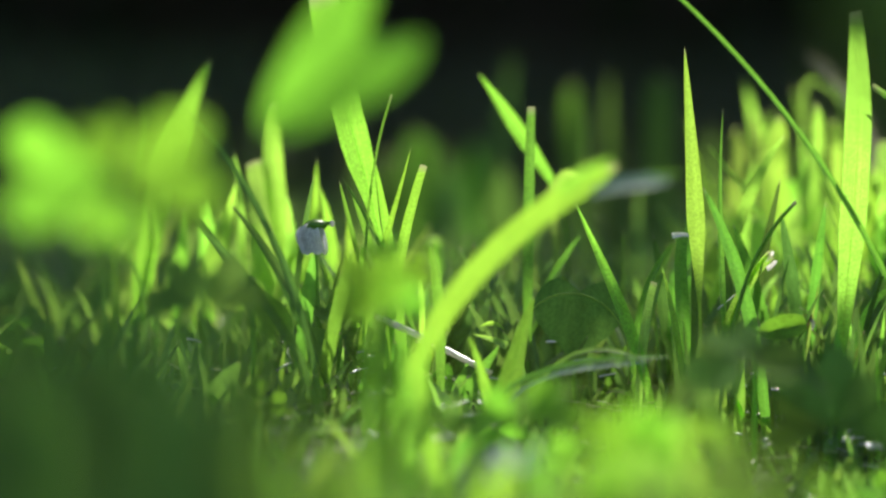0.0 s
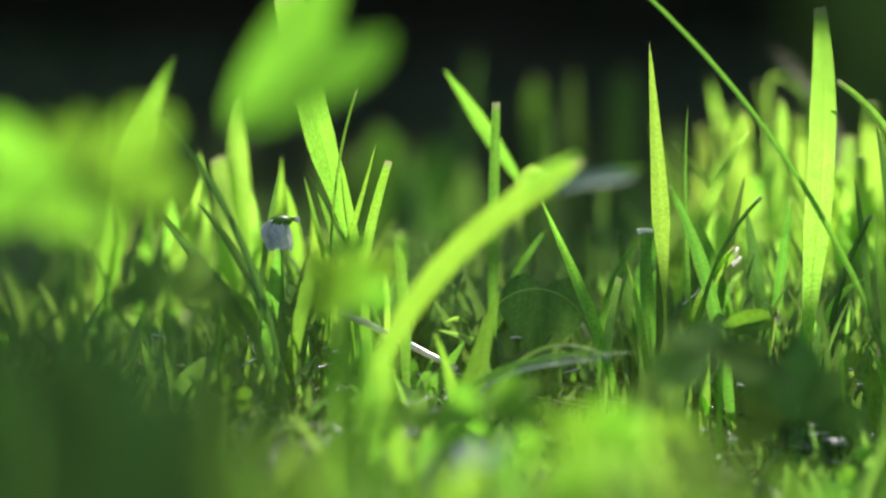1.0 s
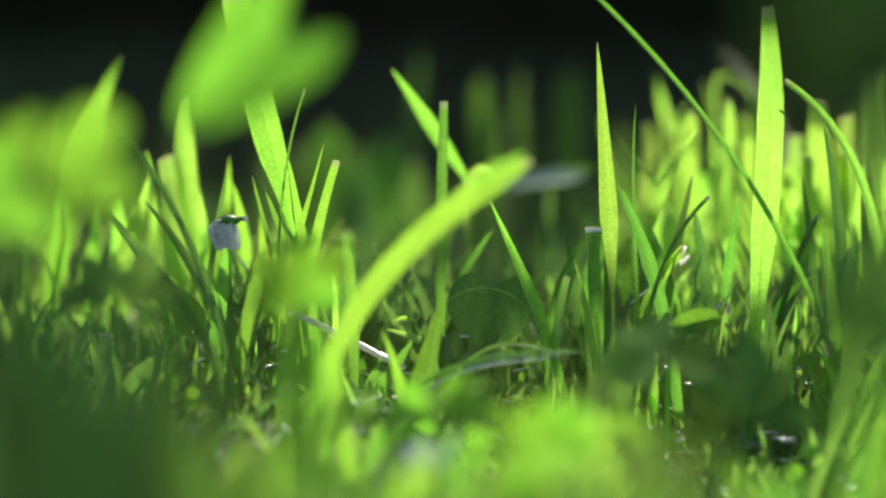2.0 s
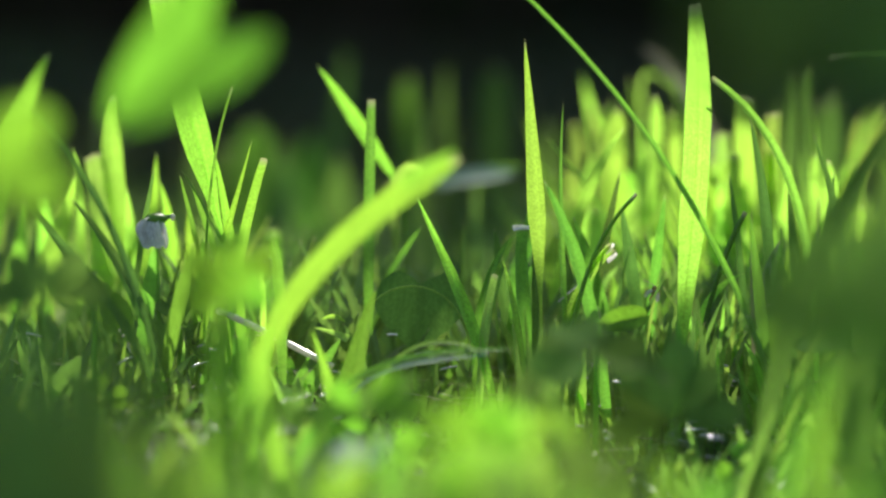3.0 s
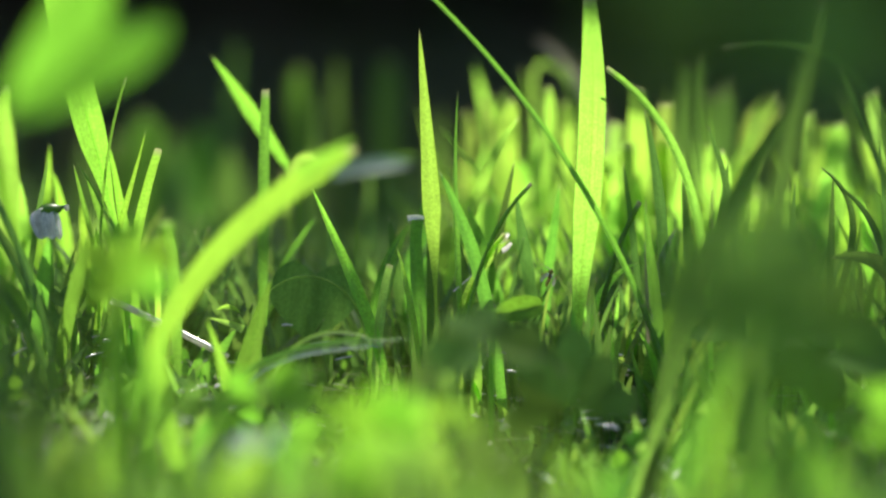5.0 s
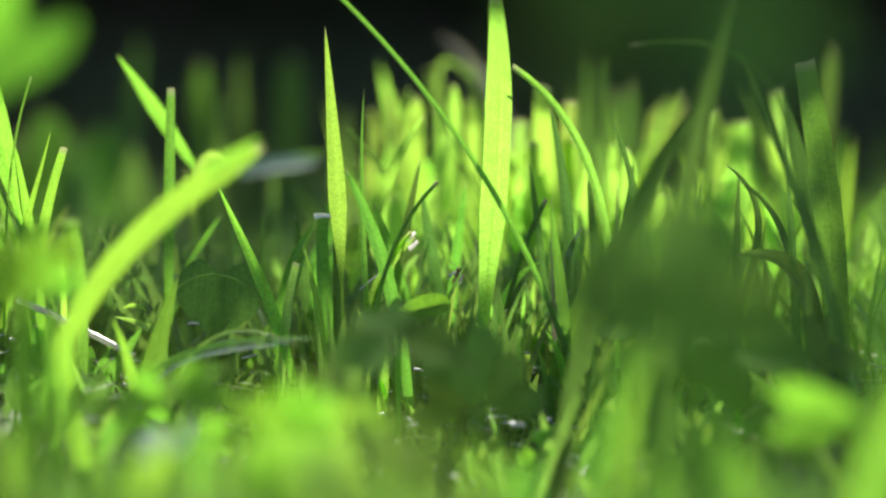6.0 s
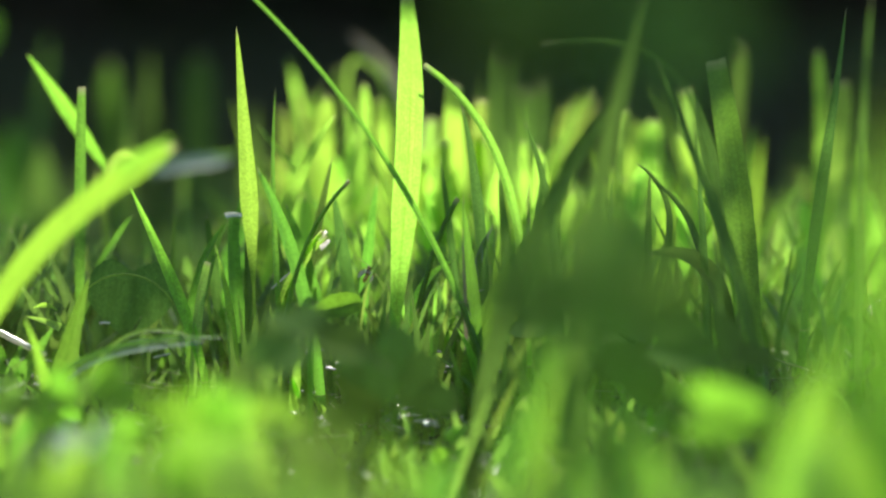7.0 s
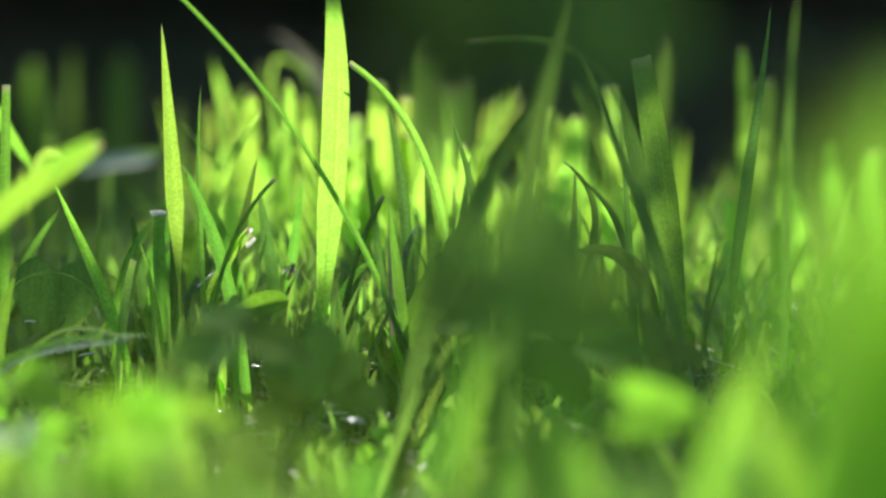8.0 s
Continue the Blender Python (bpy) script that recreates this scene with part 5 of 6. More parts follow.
grass_blade((0.0469, 0.285, -0.0030), (-0.7, 2.3, 22.3), (-2.4, -2.1, 42.9), (-3.8, -10, 63.5), 4.89, "lance", "stem", fold=0.05)
grass_blade((0.0529, 0.285, -0.0030), (-0.8, 2.7, 23.1), (-2.9, -3.2, 44.1), (-4.2, -10, 65.9), 6.12, "lance", "stem", fold=0.05)
grass_blade((0.0473, 0.285, -0.0030), (-0.8, 0.8, 20), (-1.8, 1.2, 40.1), (-3.8, -10, 57.5), 5.30, "lance", "stem", fold=0.05)
grass_blade((0.0508, 0.285, -0.0030), (-0.8, 2.2, 22.1), (-2.5, -1.9, 42.7), (-4, -10, 63.1), 6.93, "lance", "vivid", fold=0.05)
grass_blade((0.0546, 0.285, -0.0030), (-0.8, 2.6, 22.7), (-2.8, -2.7, 43.5), (-4.3, -10, 64.7), 7.34, "lance", "vivid", fold=0.05)
grass_blade((0.0581, 0.285, -0.0030), (-0.8, 2.4, 22.4), (-2.9, -2.3, 43.1), (-4.5, -10, 63.9), 7.34, "lance", "stem", fold=0.05)
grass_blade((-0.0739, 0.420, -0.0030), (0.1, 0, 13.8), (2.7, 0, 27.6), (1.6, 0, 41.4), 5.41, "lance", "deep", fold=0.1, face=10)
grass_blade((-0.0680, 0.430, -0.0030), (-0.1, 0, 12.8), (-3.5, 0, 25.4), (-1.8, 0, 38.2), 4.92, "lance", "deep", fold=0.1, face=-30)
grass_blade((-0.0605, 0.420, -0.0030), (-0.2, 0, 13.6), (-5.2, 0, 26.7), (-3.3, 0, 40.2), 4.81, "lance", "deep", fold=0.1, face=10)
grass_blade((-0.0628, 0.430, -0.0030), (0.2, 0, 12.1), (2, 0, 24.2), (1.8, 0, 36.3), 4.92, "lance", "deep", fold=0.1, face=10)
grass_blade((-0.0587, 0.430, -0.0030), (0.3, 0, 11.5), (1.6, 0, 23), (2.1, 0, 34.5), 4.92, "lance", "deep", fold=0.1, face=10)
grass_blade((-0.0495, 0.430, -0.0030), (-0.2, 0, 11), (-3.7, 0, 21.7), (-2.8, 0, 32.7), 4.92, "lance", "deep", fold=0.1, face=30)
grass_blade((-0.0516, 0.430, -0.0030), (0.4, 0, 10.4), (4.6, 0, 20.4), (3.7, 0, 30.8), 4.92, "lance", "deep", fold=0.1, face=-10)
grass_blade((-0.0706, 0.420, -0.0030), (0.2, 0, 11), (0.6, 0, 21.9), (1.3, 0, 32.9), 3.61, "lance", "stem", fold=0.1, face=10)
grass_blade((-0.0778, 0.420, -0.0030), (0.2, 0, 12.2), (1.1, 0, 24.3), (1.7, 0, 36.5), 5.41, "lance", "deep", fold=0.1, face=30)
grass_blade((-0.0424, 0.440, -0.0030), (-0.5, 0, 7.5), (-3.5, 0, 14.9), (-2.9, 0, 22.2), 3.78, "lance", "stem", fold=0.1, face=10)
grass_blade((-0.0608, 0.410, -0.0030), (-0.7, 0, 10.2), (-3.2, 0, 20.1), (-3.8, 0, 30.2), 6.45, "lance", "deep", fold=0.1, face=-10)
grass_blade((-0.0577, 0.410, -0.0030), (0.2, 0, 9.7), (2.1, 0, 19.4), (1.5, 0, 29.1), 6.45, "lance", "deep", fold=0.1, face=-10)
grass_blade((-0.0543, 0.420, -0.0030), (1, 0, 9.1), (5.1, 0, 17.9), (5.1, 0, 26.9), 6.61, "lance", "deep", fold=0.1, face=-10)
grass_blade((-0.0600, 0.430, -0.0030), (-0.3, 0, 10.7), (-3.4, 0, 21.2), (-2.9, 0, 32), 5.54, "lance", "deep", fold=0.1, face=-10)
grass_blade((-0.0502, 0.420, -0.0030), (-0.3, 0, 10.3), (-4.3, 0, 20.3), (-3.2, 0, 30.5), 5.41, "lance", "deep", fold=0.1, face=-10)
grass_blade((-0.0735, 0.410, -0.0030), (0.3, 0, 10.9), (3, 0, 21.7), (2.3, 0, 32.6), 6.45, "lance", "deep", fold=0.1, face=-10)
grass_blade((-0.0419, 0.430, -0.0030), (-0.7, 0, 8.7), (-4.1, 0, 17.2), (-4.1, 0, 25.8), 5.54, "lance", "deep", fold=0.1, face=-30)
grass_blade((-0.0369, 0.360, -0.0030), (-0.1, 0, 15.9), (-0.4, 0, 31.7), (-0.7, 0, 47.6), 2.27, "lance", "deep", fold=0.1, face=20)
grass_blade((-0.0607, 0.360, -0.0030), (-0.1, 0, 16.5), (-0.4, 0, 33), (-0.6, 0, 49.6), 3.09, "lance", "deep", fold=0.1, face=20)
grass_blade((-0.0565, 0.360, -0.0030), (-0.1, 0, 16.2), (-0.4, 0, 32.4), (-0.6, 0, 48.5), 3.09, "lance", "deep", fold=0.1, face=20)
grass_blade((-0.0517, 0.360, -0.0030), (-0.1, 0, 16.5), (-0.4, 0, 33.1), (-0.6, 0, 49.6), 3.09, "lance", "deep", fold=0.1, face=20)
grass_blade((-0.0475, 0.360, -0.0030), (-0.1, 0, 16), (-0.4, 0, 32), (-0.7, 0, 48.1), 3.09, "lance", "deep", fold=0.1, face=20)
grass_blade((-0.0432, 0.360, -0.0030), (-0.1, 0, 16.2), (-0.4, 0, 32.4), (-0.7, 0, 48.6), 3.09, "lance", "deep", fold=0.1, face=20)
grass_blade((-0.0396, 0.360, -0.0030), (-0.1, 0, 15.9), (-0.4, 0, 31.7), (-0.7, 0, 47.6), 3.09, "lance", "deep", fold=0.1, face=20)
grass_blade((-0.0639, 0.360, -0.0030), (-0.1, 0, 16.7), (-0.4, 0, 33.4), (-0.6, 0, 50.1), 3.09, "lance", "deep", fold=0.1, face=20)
grass_blade((-0.0550, 0.530, -0.0063), (-1.1, 0, 6), (-4.3, 0, 11), (-7.9, 0, 15.8), 2.27, "strap", "stem", fold=0.1)
# strips added close to the lens; their blur stands in for lens glare
grass_blade((-0.0169, 0.215, -0.0030), (0.3, 0, 18.4), (0.2, 0, 36.7), (0.7, 0, 55.1), 1.05, "strap", "vivid", fold=0.05)
grass_blade((-0.0094, 0.215, -0.0030), (0.2, 0, 18.4), (0.2, 0, 36.7), (0.7, 0, 55.1), 1.05, "strap", "vivid", fold=0.05)
grass_blade((0.0018, 0.215, -0.0030), (0.2, 0, 18.4), (0.2, 0, 36.8), (0.6, 0, 55.2), 1.05, "strap", "vivid", fold=0.05)
grass_blade((0.0188, 0.215, -0.0030), (0.1, 0, 18.4), (0.1, 0, 36.8), (0.4, 0, 55.3), 1.05, "strap", "vivid", fold=0.05)
grass_blade((0.0326, 0.215, -0.0030), (0.1, 0, 18.5), (0, 0, 36.9), (0.2, 0, 55.4), 1.05, "strap", "vivid", fold=0.05)
grass_blade((-0.0863, 0.52, -0.0037), (-0.2, 0, 10), (-1, 0, 20.1), (-1.5, 0, 30.1), 4.46, "strap", "deep")
grass_blade((-0.0653, 0.6, -0.0082), (-2.3, 0, 2.7), (-4.3, 0, 5.6), (-5.7, 0, 8.9), 2.92, "dagger", "fresh")
grass_blade((0.0464, 0.58, -0.0061), (0.5, 0, 7.5), (-0, 0, 14.8), (-2.6, 0, 21.8), 4.98, "lance", "deep")
grass_blade((0.0048, 0.61, -0.0047), (-1.3, 0, 4.5), (-2.8, 0, 8.9), (-4.4, 0, 13.2), 3.49, "strap", "pale", fold=0.1)
grass_blade((0.0023, 0.61, -0.0196), (-4.1, 0, 8.2), (-5.1, 0, 18.5), (-12.4, 0, 24.6), 1.22, "dagger", "fresh")
grass_blade((-0.0374, 0.66, -0.0097), (-1.8, -0, 16.9), (20.2, 0, 18.2), (32.7, 0, 18.1), 1.32, "strap", "stem", face=-50)
grass_blade((-0.0338, 0.665, -0.0101), (-3.3, -0, 16.2), (13.6, 0, 15.8), (25.2, 0, 17.2), 1.05, "strap", "blue", face=-58)
grass_blade((-0.0299, 0.67, -0.0105), (-1.6, 0, 14.2), (8.7, 0, 24.5), (22.2, 0, 16.3), 0.86, "strap", "pale", face=-50)
grass_blade((-0.009, 0.6, -0.0216), (4.1, 0, 17.5), (5.4, 0, 52.3), (29.2, 0, 29.9), 4.81, "strap", "deep", face=-40)
grass_blade((-0.0504, 0.5, -0.003), (0.3, -0, 12.4), (0.7, 0, 24.7), (1.8, -0, 37), 1.43, "strap", "deep", fold=0.1)
grass_blade((-0.0627, 0.48, -0.003), (-0.2, 0, 11), (-0.8, 0, 21.9), (-1.8, 0, 32.8), 1.79, "strap", "deep", fold=0.1)
grass_blade((-0.0709, 0.47, -0.003), (0.2, 0, 10.3), (1.4, 0, 20.6), (2.6, 0, 30.9), 1.75, "strap", "deep", fold=0.1)
grass_blade((-0.0563, 0.5, -0.003), (-0.2, -0, 8.5), (-1.6, 0, 16.9), (-2.8, 0, 25.4), 1.57, "strap", "deep", fold=0.1)
grass_blade((0.0029, 0.54, -0.0166), (-0.9, 0, 9.1), (-1.8, 0, 18.1), (-4.9, 0, 26.8), 1.70, "strap", "fresh", fold=0.1)
grass_blade((0.009, 0.54, -0.0174), (0.9, 0, 8.7), (1.4, 0, 17.6), (4.2, 0, 26), 1.55, "strap", "deep", fold=0.1)
grass_blade((-0.0117, 0.51, -0.006), (-0.5, 0, 5.8), (-1.7, 0, 11.6), (2, 0, 16.7), 4.38, "lance", "stem")
grass_blade((-0.035, 0.6, -0.0139), (-1.7, 0, 10.6), (0.8, 0, 12.4), (10.6, 0, 13.2), 5.15, "strap", "blue", face=-66)
grass_blade((-0.0376, 0.62, -0.0122), (-2.8, 0, 11.8), (7.6, 0, 16.8), (16.9, 0, 20.7), 4.08, "dagger", "stem", face=-20)
grass_blade((-0.0423, 0.5, -0.003), (1.7, -0, 8.4), (6.2, 0, 15.9), (10.1, 0, 23.4), 4.01, "lance", "stem")
grass_blade((-0.0475, 0.49, -0.003), (0.8, -0, 5.5), (4.3, 0, 10.1), (6.4, 0, 15.1), 4.21, "lance", "stem")
grass_blade((0.0019, 0.53, -0.0045), (1.6, 0, 3.6), (3.2, 0, 7.2), (6.8, 0, 9.3), 4.55, "strap", "deep")
grass_blade((-0.0192, 0.54, -0.0061), (-1.2, 0, 2.9), (-1.9, 0, 6.1), (-3.9, 0, 8.6), 3.86, "strap", "deep")
grass_blade((-0.028, 0.55, -0.0088), (0.6, -0, 5.2), (1.7, 0, 10.2), (3.2, 0, 15.2), 3.15, "lance", "vivid", face=10, fold=0.1)
grass_blade((-0.019, 0.53, -0.0059), (-0.4, 0, 5.5), (-1.1, 0, 11.1), (-2.1, 0, 16.5), 3.49, "lance", "stem", face=-20, fold=0.1)
grass_blade((-0.0149, 0.52, -0.0044), (0.4, 0, 4.3), (1.3, 0, 8.6), (2.4, 0, 12.8), 3.72, "lance", "vivid", face=-20, fold=0.1)
grass_blade((-0.0323, 0.54, -0.0073), (-0.5, 0, 4.3), (-1.4, 0, 8.4), (-2.8, 0, 12.5), 3.09, "lance", "stem", face=-10, fold=0.1)
grass_blade((-0.0051, 0.47, -0.003), (0.2, 0, 6.6), (1.1, 0, 13.1), (3, 0, 19.4), 4.03, "lance", "vivid", face=10, fold=0.1)
grass_blade((0.0061, 0.5, -0.003), (-0.4, -0, 4.5), (-1.8, 0, 8.9), (-3.6, 0, 13.1), 3.58, "lance", "stem", face=-20, fold=0.1)
grass_blade((-0.0303, 0.54, -0.0086), (0.4, 0, 4.5), (1.2, 0, 8.9), (2.2, 0, 13.3), 3.40, "lance", "vivid", face=10, fold=0.1)
grass_blade((0.0183, 0.52, -0.0058), (-0.5, 0, 4.9), (-1.6, 0, 9.7), (-3, 0, 14.3), 2.98, "lance", "stem", face=10, fold=0.1)
grass_blade((0.0225, 0.52, -0.0058), (0.4, 0, 4.1), (1.1, 0, 8.1), (2.1, 0, 12.1), 2.98, "lance", "stem", fold=0.1)
grass_blade((0.0221, 0.52, -0.0064), (-0.4, 0, 4.4), (-1.2, 0, 8.6), (-2.4, 0, 12.9), 2.98, "lance", "stem", fold=0.1)
# shade-toned blades added to darken the feet of the tall ones
grass_blade((0.0199, 0.676, -0.0141), (0.2, 0, 10.2), (1.3, 0, 20.4), (2.5, 0, 30.6), 1.55, "lance", "deep", face=15, fold=0.12)
grass_blade((0.0245, 0.676, -0.0021), (-0.5, 0, 4.9), (-1.1, 0, 9.8), (-1.6, 0, 14.6), 1.93, "lance", "stem", face=16, fold=0.12)
grass_blade((0.0247, 0.676, -0.0021), (0.5, 0, 5.5), (1, 0, 11.1), (1.5, 0, 16.6), 1.35, "lance", "deep", face=-18, fold=0.12)
grass_blade((0.0291, 0.676, -0.0139), (-0.2, 0, 10.5), (-1.6, 0, 20.9), (-3, 0, 31.4), 1.35, "lance", "deep", face=-5, fold=0.12)
grass_blade((0.0271, 0.676, -0.0139), (0.3, 0, 8.9), (1.5, 0, 17.8), (3.2, 0, 26.5), 1.74, "lance", "deep", face=8, fold=0.12)
grass_blade((0.0206, 0.676, -0.0141), (-0.2, 0, 8.3), (-0.7, 0, 16.5), (-1.7, 0, 24.7), 1.35, "lance", "deep", face=-5, fold=0.12)
grass_blade((-0.0013, 0.676, -0.0131), (-0.2, 0, 9.2), (-1, 0, 18.4), (-2, 0, 27.6), 1.16, "lance", "deep", face=6, fold=0.12)
grass_blade((-0.0017, 0.676, -0.002), (0.5, 0, 4.2), (1, 0, 8.5), (1.6, 0, 12.7), 1.55, "lance", "deep", face=5, fold=0.12)
grass_blade((-0.0034, 0.676, -0.0129), (-0.2, 0, 7.5), (-0.6, 0, 15.1), (-1.4, 0, 22.6), 1.16, "lance", "deep", fold=0.12)
grass_blade((0.014, 0.684, -0.0013), (1.6, -0, 0.7), (3.2, 0, 0.5), (4.7, 0, -0.4), 1.37, "lance", "dry", face=-50)
grass_blade((0.0175, 0.684, -0.0026), (1.1, -0, 0.7), (2.3, 0, 1.1), (3.6, 0, 0.6), 0.98, "lance", "dry", face=-60)

# small growth in the hollow
grass_blade((-0.0764, 0.710, -0.0039), (-2.6, 0, 13.6), (-9.1, 0, 25.3), (-17.7, 0, 35.9), 1.73, "lance", "deep")
grass_blade((-0.0689, 0.712, -0.0041), (-3, 0, 12.9), (-7.8, 0, 25.1), (-16.8, 0, 35.1), 1.73, "lance", "deep")
# straw whitened where the sun's reflection would burn out
grass_blade((-0.0579, 0.700, 0.0115), (7, -4.7, -2.3), (13.3, -10, -5.1), (21.1, -12, -8.8), 1.30, "tube", "bleached")
grass_blade((-0.0055, 0.706, 0.0258), (1, 0, 0.3), (2.1, 0, 0.3), (3.1, 0, 0.1), 1.31, "even", "bleached", face=-40)
grass_blade((-0.0141, 0.708, -0.0096), (3.3, 0, 11.6), (3.6, 0, 24.3), (9.3, 0, 35), 1.52, "strap", "stem")
grass_blade((0.0109, 0.700, 0.0220), (0.6, 0, 0.4), (1.1, 0, 0.9), (1.6, 0, 1.5), 1.00, "even", "bleached")
grass_blade((0.0113, 0.700, 0.0205), (0.7, 0, 0.3), (1.2, 0, 0.8), (1.7, 0, 1.4), 1.00, "even", "bleached")
grass_blade((0.0062, 0.688, -0.0126), (0.2, -0, 6.5), (0.4, 0, 13), (1.2, 0, 19.5), 1.97, "lance", "fresh", face=11, fold=0.12)
grass_blade((0.0075, 0.688, -0.0056), (-0.5, -0, 1.5), (-1.1, 0, 3), (-1.6, 0, 4.5), 0.98, "lance", "fresh", face=-10, fold=0.12)
grass_blade((-0.01, 0.688, -0.0067), (0.5, -0, 0.9), (1, 0, 1.9), (1.6, 0, 2.8), 0.89, "lance", "fresh", face=16, fold=0.12)
grass_blade((-0.0058, 0.688, -0.0061), (0.1, -0, 1.1), (0.1, 0, 2.3), (0.2, 0, 3.4), 0.89, "lance", "fresh", face=-12, fold=0.12)
grass_blade((-0.0021, 0.688, -0.0121), (0.3, -0, 6.6), (0.5, 0, 13.3), (1.6, 0, 19.9), 1.57, "lance", "stem", face=4, fold=0.12)
grass_blade((-0.0687, 0.688, -0.005), (-0.1, -0, 4.5), (-0.2, 0, 9), (-0.6, 0, 13.5), 1.28, "lance", "fresh", face=-5, fold=0.12)
grass_blade((-0.0742, 0.688, -0.0047), (0.2, -0, 4.4), (0.5, 0, 8.7), (1.3, 0, 13), 0.98, "lance", "fresh", face=-19, fold=0.12)
grass_blade((-0.0439, 0.688, -0.0075), (0.6, -0, 4.2), (1.2, 0, 8.4), (3.1, 0, 12.2), 2.36, "lance", "stem", fold=0.12)
grass_blade((-0.0429, 0.688, -0.0076), (0.7, -0, 6), (4.4, 0, 10.6), (7.6, 0, 15.4), 2.56, "lance", "stem", face=5, fold=0.12)
grass_blade((-0.056, 0.688, -0.0053), (-0.3, -0, 1.7), (-0.5, 0, 3.3), (-0.8, 0, 5), 1.18, "lance", "fresh", face=4, fold=0.12)
grass_blade((-0.0602, 0.688, -0.0033), (0.4, -0, 2), (0.8, 0, 4), (1.2, 0, 6), 1.38, "lance", "stem", face=-20, fold=0.12)
grass_blade((0.0227, 0.688, -0.0067), (-0.1, -0, 1), (-0.3, 0, 2), (-0.4, 0, 3), 0.79, "lance", "fresh", face=-10, fold=0.12)
grass_blade((0.026, 0.688, -0.0076), (-0.4, -0, 1.2), (-0.8, 0, 2.3), (-1.2, 0, 3.5), 0.69, "lance", "pale", fold=0.12)
grass_blade((0.0047, 0.688, -0.0124), (-0.8, -0, 8), (-0.7, 0, 16.1), (-2.5, 0, 23.9), 0.98, "lance", "fresh", face=-10, fold=0.12)
grass_blade((0.0189, 0.688, -0.013), (-0.3, -0, 7.4), (-0.5, 0, 14.7), (-1.3, 0, 22.1), 0.79, "lance", "stem", face=-5, fold=0.12)
grass_blade((0.0272, 0.688, -0.0128), (0.2, -0, 7.7), (0.4, 0, 15.4), (1.2, 0, 23), 0.89, "lance", "stem", face=-4, fold=0.12)
grass_blade((0.0308, 0.688, -0.0127), (-0.2, -0, 8.3), (-0.2, 0, 16.6), (-0.8, 0, 24.9), 0.79, "lance", "fresh", face=-10, fold=0.12)
grass_blade((0.0016, 0.688, -0.0083), (1.5, -0, 1.7), (2.9, 0, 3.3), (4.4, 0, 5), 1.57, "lance", "pale", face=14, fold=0.12)
grass_blade((-0.0112, 0.688, -0.0065), (0.6, -0, 0.7), (1.2, 0, 1.5), (1.8, 0, 2.2), 0.79, "lance", "fresh", face=-20, fold=0.12)
grass_blade((-0.0065, 0.688, -0.0071), (0.1, -0, 1.4), (0.3, 0, 2.8), (0.4, 0, 4.2), 0.98, "lance", "fresh", face=-20, fold=0.12)
grass_blade((0.0237, 0.688, -0.0063), (-0.2, -0, 1), (-0.4, 0, 2), (-0.6, 0, 3), 0.79, "lance", "fresh", fold=0.12)
grass_blade((0.0366, 0.688, -0.0125), (-0.9, -0, 5.7), (-1, 0, 11.7), (-3.2, 0, 17.1), 1.38, "lance", "stem", face=10, fold=0.12)
grass_blade((0.0266, 0.688, -0.0128), (0.4, -0, 6.8), (0.5, 0, 13.7), (1.7, 0, 20.4), 1.18, "lance", "stem", face=-5, fold=0.12)
grass_blade((0.0308, 0.688, -0.0128), (-0.5, -0, 7.5), (-0.7, 0, 15), (-2.1, 0, 22.3), 0.98, "lance", "stem", face=-20, fold=0.12)
grass_blade((-0.011, 0.688, -0.0087), (0.5, -0, 0.7), (1.1, 0, 1.3), (1.6, 0, 2), 0.69, "lance", "fresh", fold=0.12)
grass_blade((0.0132, 0.688, -0.0089), (-1.2, -0, 1.3), (-2.4, 0, 2.7), (-3.5, 0, 4), 1.18, "lance", "fresh", face=-20, fold=0.12)
grass_blade((0.0227, 0.688, -0.009), (0.4, -0, 1.3), (0.8, 0, 2.6), (1.2, 0, 4), 0.79, "lance", "stem", face=-20, fold=0.12)
grass_blade((0.0413, 0.688, -0.0123), (-2.1, -0, 6.6), (-2.2, 0, 14), (-6.5, 0, 19.7), 1.77, "lance", "fresh", face=10, fold=0.12)
grass_blade((0.0238, 0.688, -0.0129), (-0.8, -0, 5.9), (-0.8, 0, 12.1), (-2.3, 0, 17.9), 2.56, "lance", "stem", face=-5, fold=0.12)

# clover
clover((-0.0554, 0.505, -0.0036), (0, 0, 54.7), 24.9, 88, 0, 0, 4, "fresh", 1.0, ((-50, 0),), broad=0.68, oval=True)
clover((-0.0715, 0.485, -0.0030), (0, 0, 49.4), 15.6, 95, 0, 0, 4, "fresh", 1.0, ((90, 0), (-72, 0, 0.9), (178, 0, 0.55), (12, 0, 0.5)), broad=0.95)
clover((-0.0071, 0.520, -0.0093), (0, 0, 18.2), 7.1, 118, 0, 0, 4, "fresh", 1.0, ((-15, 0), (40, 10), (-75, 0, 0.9)), broad=0.95)
clover((-0.0067, 0.490, -0.0030), (0, 0, 9.3), 7.4, 115, 0, 0, 4, "fresh", 1.0, ((15, 0), (-40, 0)), broad=0.95)
clover((-0.0046, 0.530, -0.0127), (0, 0, 16.6), 6.1, 112, 0, 0, 4, "fresh", 1.0, ((10, 0),), broad=0.95)
clover((0.0012, 0.560, -0.0235), (0, 0, 28.5), 4.4, 105, 0, 0, 4, "fresh", 1.0, ((15, 0), (-60, 0)), broad=0.95)
